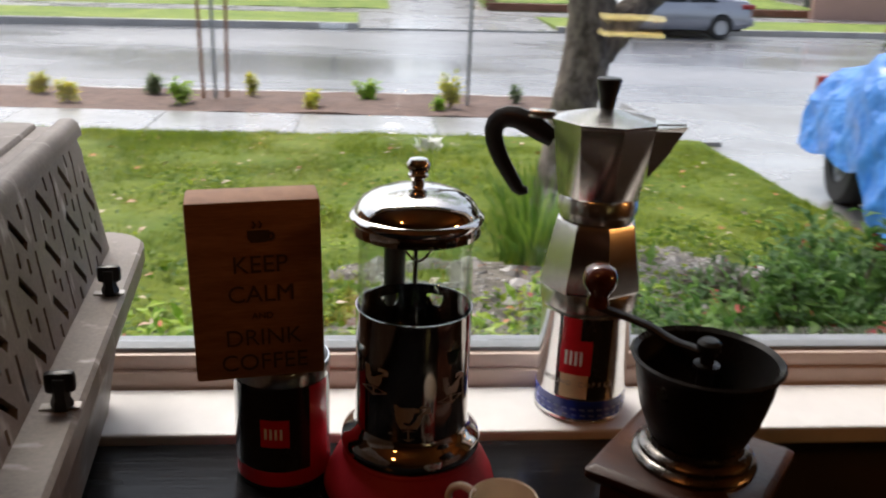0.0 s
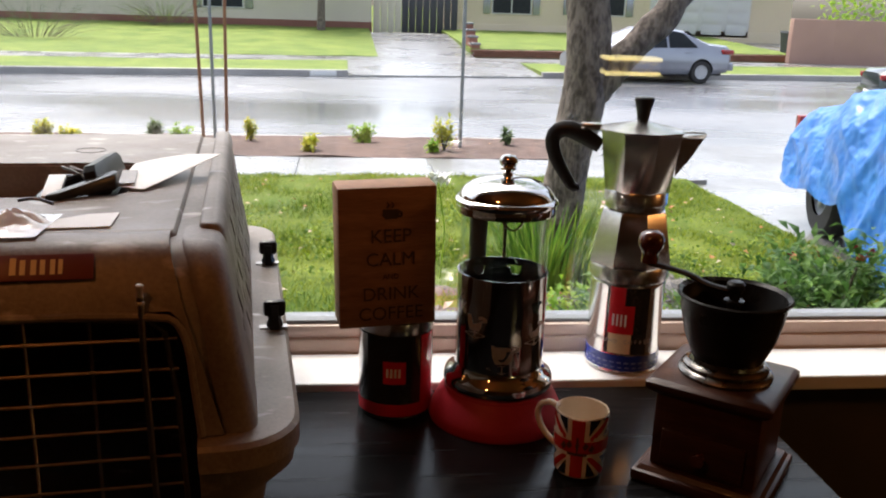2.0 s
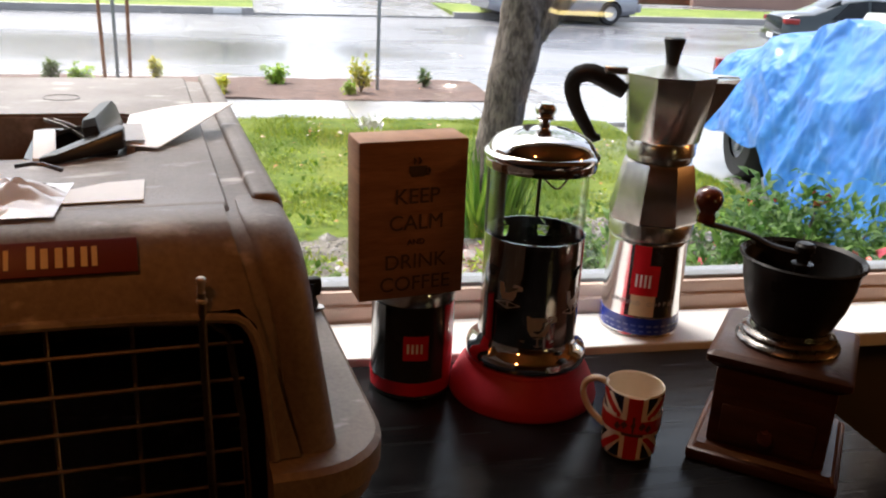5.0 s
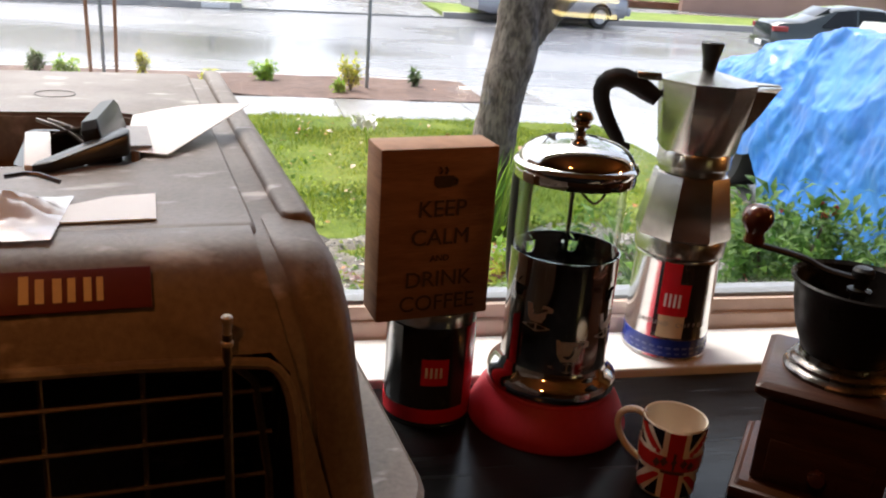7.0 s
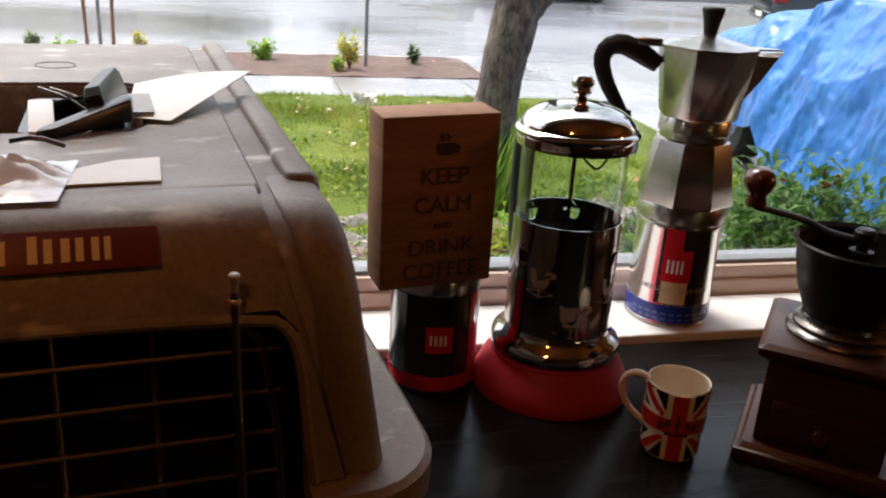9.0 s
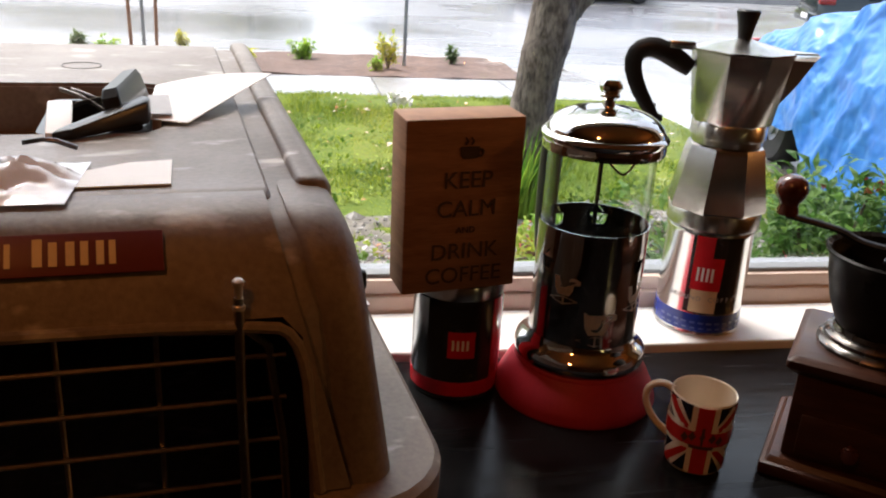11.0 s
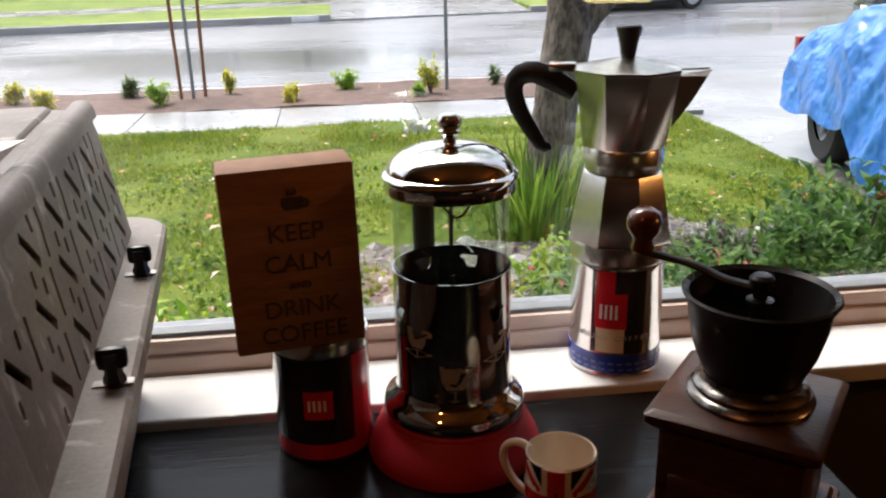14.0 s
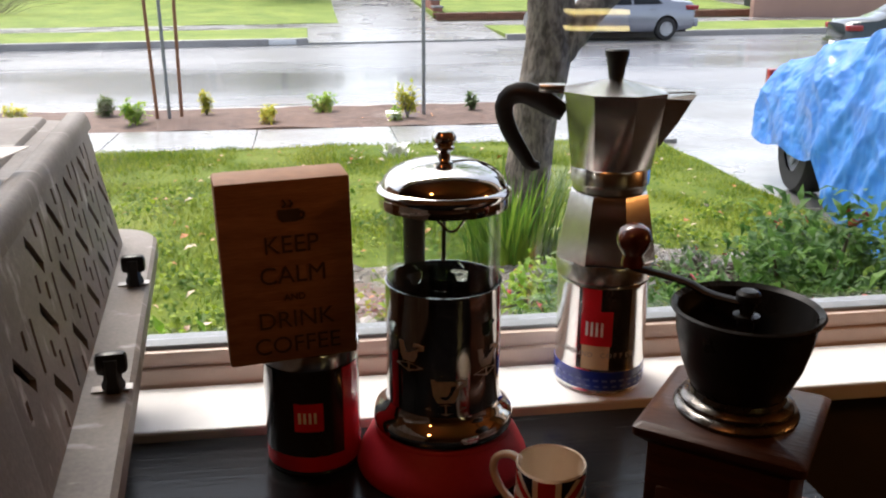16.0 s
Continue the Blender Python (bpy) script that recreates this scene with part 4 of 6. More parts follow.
for v in (0.145, 0.338):
    clip = part("side_clip", move(lathe([(0, 0), (0.007, 0), (0.007, 0.005), (0.0055, 0.008), (0.0065, 0.022), (0, 0.022)], 6), pose(0.066, v, KF + 0.002)), DARKPL, kennel, "black wing nut")
    part("wing", box(0.066 - 0.0095, 0.066 + 0.0095, v - 0.004, v + 0.004, KF + 0.013, KF + 0.028, 0.0035), DARKPL, clip)
    part("washer", box(0.066 - 0.013, 0.066 + 0.011, v - 0.004, v + 0.004, KF + 0.0025, KF + 0.004), STEEL, clip)
part("moulded_ring", move(lathe([(0.0137, 0), (0.0142, 0), (0.0142, 0.0004), (0.0137, 0.0004)], 32, close=False), pose(-0.103, 0.33, KT + 0.0041)), DARKPL, kennel)


# things lying on the carrier, in its turned frame
def on_kennel(name, label, category, u, v, z, turn, rx=0, ry=0):
    return thing(name, label, category, KM @ pose(u, v, z, rx, ry, turn))


wal = on_kennel("black_case", "open black hinged case with metal parts inside", "case", 0, 0, KT, 0)
tray = part("case_tray", loft([(-0.026, -0.108, -0.054, 0.118, 0.205, 0.006), (0.004, -0.110, -0.052, 0.116, 0.207, 0.006)]), DARKPL, wal)
bpy.context.view_layer.update()
cut(tray, loft([(-0.022, -0.104, -0.058, 0.122, 0.201, 0.005), (0.02, -0.106, -0.056, 0.120, 0.203, 0.005)]))
lidm = loft([(0.0, -0.005, 0.005, -0.040, 0.040, 0.002), (0.017, -0.005, 0.005, -0.037, 0.035, 0.002), (0.021, -0.004, 0.004, -0.032, 0.03, 0.002)])
part("case_lid", move(lidm, pose(-0.0635, 0.165, 0.004, 0, -14, -8)), DARKPL, wal, "glossy black lid standing open")
arm = prism([(-0.1, 0.0), (-0.098, 0.006), (-0.056, 0.043), (-0.052, 0.038), (-0.053, 0.028), (-0.09, 0.0)], 0.0, 0.013, bev=0.0015)
for vtx in arm.verts:
    vtx.co.z *= 0.3 + 0.7 * min(1.0, max(0.0, (vtx.co.x + 0.1) / 0.045))
part("case_arm", move(arm, pose(0, 0.1, 0.0045, 3, 0, 0)), DARKPL, wal)
part("case_flap", move(box(-0.0065, 0.0065, -0.026, 0.026, 0.0, 0.004, 0.001), pose(-0.099, 0.132, 0.0065, 7, 0, 4)), PAPER, wal, "pale flap")
for a, b in (((-0.104, 0.192, 0.013), (-0.072, 0.152, 0.004)), ((-0.098, 0.196, 0.012), (-0.066, 0.158, 0.003)), ((-0.104, 0.160, 0.006), (-0.068, 0.178, 0.011))):
    mid = [(p + q) / 2 for p, q in zip(a, b)]
    mid[2] += 0.003
    part("metal_piece", tube([a, mid, b], 0.0014, 8, flat=0.5, smoothing=1), STEEL, wal)
card = on_kennel("white_card", "pointed white paper card lying across the carrier top", "card", 0.0, 0.0, KT, 0)
cbm = bmesh.new()
corner = ((0.024, 0.222, 0.018), (-0.050, 0.225, 0.0095), (-0.056, 0.138, 0.0075), (-0.033, 0.130, 0.0062))
NC = 12
gridc = []
for i in range(NC + 1):
    f = i / NC
    col = []
    for k in range(NC + 1):
        g = k / NC
        q = (Vector(corner[1]) * (1 - f) + Vector(corner[0]) * f) * g + (Vector(corner[2]) * (1 - f) + Vector(corner[3]) * f) * (1 - g)
        col.append(cbm.verts.new(q + Vector((0, 0, 0.003 * math.sin(f * 3.0) * g))))
    gridc.append(col)
for p0, q0 in zip(gridc, gridc[1:]):
    for k in range(NC):
        cbm.faces.new((p0[k], q0[k], q0[k + 1], p0[k + 1]))
bmesh.ops.recalc_face_normals(cbm, faces=cbm.faces[:])
bmesh.ops.solidify(cbm, geom=cbm.faces[:], thickness=0.0005)
part("sheet", cbm, PAPER, card)
part("grey_edge", move(box(-0.006, 0.006, -0.02, 0.02, 0.0, 0.0006), pose(-0.0475, 0.158, 0.0105, 4, 0, 2)), TINGREY, card, "grey printed edge")
tag = on_kennel("paper_tag", "white paper tag in a crumpled clear bag", "tag", 0, 0, KT + 0.0042, 0)
part("tag_paper", prism([(-0.112, 0.013), (-0.043, 0.016), (-0.042, 0.056), (-0.062, 0.052), (-0.085, 0.036), (-0.112, 0.033)], 0.0005, 0.0012), PAPER, tag, smooth=False)
bagm = bmesh.new()
bmesh.ops.create_grid(bagm, x_segments=28, y_segments=24, size=0.5)
for vtx in bagm.verts:
    q = vtx.co.copy()
    hump = max(0.0, 1 - 4 * q.x * q.x) * max(0.0, 1 - 4 * q.y * q.y)
    vtx.co = Vector((-0.122 + q.x * 0.082 + 0.006 * q.y, 0.022 + q.y * 0.062, 0.0015 + 0.015 * hump * (0.35 + 1.1 * abs(noise.noise(Vector((q.x * 4, q.y * 5, 2))))) + 0.004 * hump * noise.noise(q * 11)))
bmesh.ops.recalc_face_normals(bagm, faces=bagm.faces[:])
bagmat = mat("clear_plastic_bag", (0.86, 0.86, 0.87), (0.76, 0.76, 0.79), rough=0.15, scale=30, coat=0.5, trans=0.25)
part("clear_bag", bagm, bagmat, tag, "crumpled pale bag")
part("bag_tie", tube([(-0.106, 0.05, 0.012), (-0.095, 0.053, 0.013), (-0.083, 0.047, 0.010)], 0.0012, 6, smoothing=1), DARKPL, tag)
cl = thing("pendant_lamp", "bare warm bulb hanging on a black cord", "lamp", pose(-0.45, -0.2, 1.9))
part("cord", tube([(0, 0, 0.11), (0, 0, 0.599)], 0.003, 8), DARKPL, cl)
part("socket", lathe([(0, 0.05), (0.016, 0.05), (0.02, 0.06), (0.018, 0.1), (0.006, 0.112), (0, 0.112)], 24), DARKPL, cl)
bulb = part("bulb", lathe([(0, -0.035), (0.018, -0.03), (0.03, -0.012), (0.031, 0.004), (0.024, 0.026), (0.014, 0.049), (0, 0.049)], 24), JAR, cl, "clear glass bulb")

fl = thing("floor_lamp", "lit floor lamp with a bare warm bulb by the wall", "lamp", pose(2.75, -0.1, 0))
part("base", lathe([(0, 0), (0.14, 0), (0.14, 0.015), (0.02, 0.03), (0, 0.03)], 32), DARKPL, fl)
part("pole", lathe([(0, 0.03), (0.011, 0.03), (0.011, 1.38), (0.018, 1.4), (0.018, 1.44), (0, 1.44)], 16), DARKPL, fl)
part("bulb", lathe([(0, 1.441), (0.014, 1.441), (0.03, 1.48), (0.031, 1.5), (0.018, 1.53), (0, 1.536)], 24), JAR, fl, "clear glass bulb")

# lit lamp standing in the room, seen mirrored in the pane
stool = thing("lamp_stand", "dark wooden stool in the room", "stool", pose(0.9, -0.62, 0))
part("seat", box(-0.16, 0.16, -0.16, 0.16, 0.68, 0.72, 0.006), WALNUT, stool)
for sx in (-0.13, 0.13):
    for sy in (-0.13, 0.13):
        part("leg", tube([(sx * 1.15, sy * 1.15, 0), (sx, sy, 0.679)], 0.016, 10), WALNUT, stool)
dl = thing("table_lamp", "square yellow lamp with two glowing tiers, switched on", "lamp", pose(0.9, -0.62, 0.7205, 0, 0, 6))
part("lamp_foot", lathe([(0, 0), (0.06, 0), (0.06, 0.012), (0.012, 0.03), (0.012, 0.27), (0, 0.27)], 28), BRASS, dl)
part("tier", box(-0.085, 0.085, -0.05, 0.05, 0.285, 0.297, 0.003), LAMPGLOW, dl, "lower glowing yellow tier")
part("tier", box(-0.085, 0.085, -0.05, 0.05, 0.33, 0.341, 0.003), LAMPGLOW, dl, "upper glowing yellow tier")
part("shade", box(-0.08, 0.08, -0.045, 0.045, 0.2975, 0.3295, 0.002), CREAM, dl, "cream fabric shade")

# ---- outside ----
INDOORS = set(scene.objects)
RZ, WZ, LZ = -0.70, -0.565, -0.50


def curb_y(x):
    """The far kerb's line."""
    return 23.4 + 0.17 * x


def near_y(x):
    return 11.75 + 0.015 * x


def strip(name, f0, f1, z0, z1, x0, x1, nx, ny, material, label, category, rough=0.0, freq=2.0, under=0.2):
    """A sheet of ground between two lines y = f0(x) and y = f1(x), with a skirt below."""
    b = bmesh.new()
    rows = []
    for i in range(nx + 1):
        x = x0 + (x1 - x0) * i / nx
        col = []
        for k in range(ny + 1):
            g = k / ny
            y = f0(x) * (1 - g) + f1(x) * g
            zz = z0 * (1 - g) + z1 * g + rough * noise.noise(Vector((x * freq, y * freq, 3.3)))
            col.append(b.verts.new((x, y, zz)))
        rows.append(col)
    for p, q in zip(rows, rows[1:]):
        for k in range(ny):
            b.faces.new((p[k], q[k], q[k + 1], p[k + 1]))
    edge = [e for e in b.edges if e.is_boundary]
    ret = bmesh.ops.extrude_edge_only(b, edges=edge)
    for v in ret["geom"]:
        if isinstance(v, bmesh.types.BMVert):
            v.co.z -= under
    bmesh.ops.recalc_face_normals(b, faces=b.faces[:])
    return structure(name, b, material, label, category, True)


def lawn_z(x, y):
    """The near lawn falls from the house to the pavement, and at its side to the driveway."""
    z = 0.06 - 0.615 * min(1.0, max(0.0, (y - 1.06) / 7.79)) ** 0.9
    side = min(1.0, max(0.0, (x - 1.6) / 2.15))
    return z * (1 - side ** 1.5) + min(z, -0.555) * side ** 1.5


structure("ground", box(-400, 400, 1.05, 900, -1.5, -0.93), TURF, "dull green ground reaching the distance", "ground")
strip("road", near_y, curb_y, RZ, RZ, -60, 60, 40, 12, ASPHALT, "wet grey asphalt street", "road", 0.006, 0.4)
lawn = strip("near_lawn", lambda x: 1.06, lambda x: 8.85, 0.0, 0.0, -25, 3.75, 140, 40, TURF, "green front lawn after rain", "lawn", 0.02, 1.2, 0.9)
for v in lawn.data.vertices:
    v.co.z += lawn_z(v.co.x, v.co.y)
strip("driveway", lambda x: 1.06, near_y, -0.585, -0.62, 3.755, 9.5, 20, 20, CONCRETE, "wet concrete driveway", "driveway", 0.004, 0.6)
strip("mulch_bed", lambda x: 10.06, lambda x: near_y(x) - 0.15, WZ + 0.005, WZ + 0.01, -25, 2.9, 120, 14, MULCH, "brown bark mulch bed along the kerb", "planting bed", 0.035, 2.2)
strip("parkway_pad", lambda x: 10.06, lambda x: near_y(x) - 0.15, WZ, -0.66, 2.9, 3.755, 6, 8, CONCRETE, "wet concrete beside the driveway", "pavement", 0.003)
strip("near_curb", lambda x: near_y(x) - 0.15, near_y, WZ + 0.01, WZ + 0.005, -25, 2.9, 40, 1, CURB, "grey concrete kerb", "kerb", 0.002)
walk_way = tagged(new("pavement"), "wet pale concrete pavement of square slabs", "pavement", kind="structure")
slab_me = None
for i in range(20):
    x0 = -26.0 + i * 1.5
    b = box(0.003, 1.497, 8.86, 10.05, -0.75, WZ, 0.004, 1)
    if slab_me is None:
        s_ob = part("slab", b, CONCRETE, walk_way)
        slab_me = s_ob.data
    else:
        b.free()
        s_ob = new("slab", slab_me)
        s_ob.parent = walk_way
    s_ob.location = (x0, 0, 0.002 * math.sin(i * 5.1))

# far side of the street
strip("far_curb", curb_y, lambda x: curb_y(x) + 0.2, -0.54, -0.535, -60, 0.1, 40, 1, CURB, "grey concrete kerb", "kerb", 0.003)
strip("far_curb_2", curb_y, lambda x: curb_y(x) + 0.2, -0.54, -0.535, 5.6, 60, 40, 1, CURB, "grey concrete kerb", "kerb", 0.003)
strip("far_verge", lambda x: curb_y(x) + 0.2, lambda x: curb_y(x) + 3.4, -0.535, -0.5, -60, 0.1, 50, 6, FARTURF, "bright green grass verge", "lawn", 0.03)
strip("far_verge_2", lambda x: curb_y(x) + 0.2, lambda x: curb_y(x) + 3.4, -0.535, -0.5, 5.6, 60, 50, 6, FARTURF, "bright green grass verge", "lawn", 0.03)
strip("far_pavement", lambda x: curb_y(x) + 3.4, lambda x: curb_y(x) + 5.3, -0.5, -0.48, -60, 60, 60, 2, CONCRETE, "wet concrete pavement across the street", "pavement", 0.003)
strip("far_driveway", curb_y, lambda x: curb_y(x) + 3.4, -0.66, -0.5, 0.1, 5.6, 12, 6, CONCRETE, "wet concrete driveway apron", "driveway", 0.003)
strip("far_drive_path", lambda x: curb_y(x) + 5.3, lambda x: 38.2, -0.478, 0.02, 1.1, 4.4, 8, 10, CONCRETE, "wet concrete driveway to the house", "driveway", 0.003)
strip("far_lawn", lambda x: curb_y(x) + 5.3, lambda x: 40.0, -0.48, 0.10, -60, 1.1, 60, 16, FARTURF, "bright green lawn across the street", "lawn", 0.05)
strip("far_lawn_2", lambda x: curb_y(x) + 6.6, lambda x: 41.0, -0.22, 0.15, 4.4, 17.5, 30, 10, FARTURF, "raised green lawn behind a brick edge", "lawn", 0.03)
strip("far_garage_drive", lambda x: curb_y(x) + 5.3, lambda x: 45.0, -0.48, 0.1, 17.5, 40, 30, 10, CONCRETE, "wet concrete drive by the garage", "driveway", 0.003)
blk = tagged(link("curb_marker", box(-0.9, -0.2, 0, 0.02, -0.69, -0.555, 0.004), PAPER), "white painted patch on the far kerb", "kerb marking")
blk.matrix_world = pose(0, curb_y(0) - 0.035, 0, 0, 0, 9.6)

# brick edge and steps across the street
brick_wall = tagged(new("brick_edging"), "low red brick garden edge across the street", "brick wall", kind="structure")
core = strip("edging_core", lambda x: curb_y(x) + 6.42, lambda x: curb_y(x) + 6.6, -0.25, -0.25, 4.5, 17.5, 20, 1, MORTAR, "mortar of the brick edge", "brick wall", 0.0, 1.0, 0.3)
brick_me = None
for row in range(3):
    for i in range(60):
        x = 4.5 + 0.2167 * i + (0.108 if row % 2 else 0)
        if brick_me is None:
            ob = part("brick", box(-0.1, 0.1, -0.05, 0.05, -0.034, 0.034, 0.006, 1), BRICK, brick_wall)
            brick_me = ob.data
        else:
            ob = new("brick", brick_me)
            ob.parent = brick_wall
        ob.matrix_local = pose(x, curb_y(x) + 6.40 + 0.006 * math.sin(i * 7.7 + row), -0.45 + row * 0.079, 0, 0, 9.6)
stp = tagged(new("brick_steps"), "stepped red brick wing wall by the driveway", "brick wall", kind="structure")
for k in range(4):
    part("step_block", box(4.45, 4.75, 30.8 + k * 0.6, 31.4 + k * 0.6, -0.5, -0.1 + k * 0.22, 0.02), BRICK, stp)
    part("coping", box(4.41, 4.79, 30.78 + k * 0.6, 31.42 + k * 0.6, -0.098 + k * 0.22, -0.03 + k * 0.22, 0.015), CONCRETE, stp)


def house(name, label, x0, x1, y, z, wall_mat, openings, garage=None):
    h = thing(name, label, "house", pose(0, 0, 0))
    b = box(x0, x1, y, y + 9, z - 0.8, z + 3.0)
    part("wall", b, wall_mat, h)
    rf = bmesh.new()
    A = [rf.verts.new(c) for c in ((x0 - 0.6, y - 0.7, z + 2.9), (x1 + 0.6, y - 0.7, z + 2.9), (x1 + 0.6, y + 9.7, z + 2.9), (x0 - 0.6, y + 9.7, z + 2.9), (x0 + 2, y + 4.5, z + 4.8), (x1 - 2, y + 4.5, z + 4.8))]
    for f in ((0, 1, 5, 4), (1, 2, 5), (2, 3, 4, 5), (3, 0, 4), (3, 2, 1, 0)):
        rf.faces.new([A[i] for i in f])
    part("roof", rf, ROOF, h, smooth=False)
    part("base_course", box(x0 - 0.03, x1 + 0.03, y - 0.06, y - 0.003, z - 0.8, z + 0.28, 0.01), BRICK if garage is None else wall_mat, h)
    for kind, a, w, s0, s1 in openings:
        f = part("window" if kind == "w" else "door", box(a, a + w, y - 0.05, y - 0.004, z + s0, z + s1, 0.01), WHITE if kind == "w" else DOORM, h)
        if kind == "w":
            n = max(1, round(w / 0.8))
            for i in range(n):
                part("pane", box(a + 0.06 + i * (w - 0.06) / n, a + (i + 1) * (w - 0.06) / n, y - 0.058, y - 0.052, z + s0 + 0.06, z + s1 - 0.06), CARGLASS, f, smooth=False)
            for sx in (a - 0.4, a + w + 0.05):
                part("shutter", box(sx, sx + 0.35, y - 0.06, y - 0.005, z + s0, z + s1, 0.01), SILVER, h)
    if garage:
        g = part("garage_door", box(garage[0], garage[1], y - 0.06, y - 0.004, z, z + 2.2, 0.01), WHITE, h, "white panelled garage door")
        for r in range(4):
            for c in range(4):
                w = (garage[1] - garage[0]) / 4
                part("door_panel", box(garage[0] + c * w + 0.12, garage[0] + (c + 1) * w - 0.12, y - 0.075, y - 0.062, z + 0.1 + r * 0.54, z + 0.54 + r * 0.54, 0.01), WHITE, g)
    return h


house("far_house", "single-storey pale stucco house across the street", -30, 1.2, 40.2, 0.1, STUCCO2, (("w", -24, 2.2, 0.9, 2.0), ("w", -15, 2.4, 0.9, 2.0), ("w", -6.2, 1.8, 0.7, 1.9)))
house("far_house", "single-storey cream stucco house with a white garage door", 5.2, 21.5, 41.2, 0.15, STUCCO, (("w", 6.8, 1.9, 0.75, 1.9), ("w", 10.6, 1.0, 0.8, 1.8), ("w", 12.2, 1.0, 0.8, 1.8)), garage=(14.4, 19.4))
gate = thing("dark_gate", "dark wooden gate between the houses", "gate")
for i in range(12):
    part("board", box(1.3 + i * 0.32, 1.6 + i * 0.32, 40.4, 40.46, -0.1, 2.0, 0.01), DOORM if i > 3 else STUCCO2, gate)
gw = tagged(link("garden_wall", box(19.5, 40, 33.0, 33.25, -0.6, 1.15, 0.02), PINKWALL), "pink block garden wall", "wall", kind="structure")
gw.matrix_world = pose(0, -3.2, 0, 0, 0, 5)
for i, (x, y) in enumerate(((17.7, 33.6), (18.5, 33.7))):
    bn = thing("wheelie_bin", "dark wheeled rubbish bin with lid beside a wall", "bin", pose(x, y, -0.42, 0, 0, 8))
    part("bin_body", loft([(0.05, -0.24, 0.24, -0.28, 0.28, 0.05), (1.0, -0.3, 0.3, -0.36, 0.36, 0.05)]), BINM, bn)
    part("bin_lid", loft([(1.002, -0.33, 0.33, -0.4, 0.4, 0.06), (1.08, -0.3, 0.3, -0.36, 0.36, 0.06)]), BINBLUE if i else BINM, bn)
    for sx in (-0.24, 0.24):
        part("wheel", move(lathe([(0, -0.03), (0.1, -0.03), (0.1, 0.03), (0, 0.03)], 16), pose(sx, 0.3, 0.1, 0, 90, 0)), TYRE, bn)


def wheel(parent, m, r=0.31, w=0.2):
    t = part("wheel", move(lathe([(0.19, -w / 2), (r - 0.02, -w / 2), (r, -w / 2 + 0.03), (r, w / 2 - 0.03), (r - 0.02, w / 2), (0.19, w / 2)], 36, close=False), pose(0, 0, 0, 90, 0, 0)), TYRE, parent, "black tyre")
    t.matrix_local = m
    rm = lathe([(0, -0.02), (0.05, -0.01), (0.17, -0.04), (0.2, -0.085), (0.205, -0.085), (0.2, 0.05), (0, 0.05)], 28, close=False)
    part("rim", move(rm, pose(0, 0, 0, -90, 0, 0)), RIM, t, "silver rim")
    for k in range(5):
        b = box(-0.025, 0.025, -0.095, -0.08, 0.03, 0.19, 0.004)
        move(b, pose(0, 0.02, 0, 0, 72 * k, 0))
        part("spoke", b, RIM, t)
    return t


def body_loft(sections):
    """Skins a car body from cross-sections (x, half width low, half width high, z low, z waist, z top)."""
    b = bmesh.new()
    rings = []
    for x, wl, wh, z0, z1, z2 in sections:
        pts = [(-wl * 0.9, z0), (-wl, z0 + 0.12), (-wl, (z0 + z1) / 2), (-wl * 0.97, z1), (-wh, z2 - 0.05), (-wh * 0.8, z2), (wh * 0.8, z2), (wh, z2 - 0.05), (wl * 0.97, z1), (wl, (z0 + z1) / 2), (wl, z0 + 0.12), (wl * 0.9, z0)]
        rings.append([b.verts.new((x, y, z)) for y, z in pts])
    n = len(rings[0])
    for p, q in zip(rings, rings[1:]):
        for i in range(n):
            b.faces.new((p[i], q[i], q[(i + 1) % n], p[(i + 1) % n]))
    b.faces.new(rings[0])
    b.faces.new(rings[-1][::-1])
    bmesh.ops.recalc_face_normals(b, faces=b.faces[:])
    return b


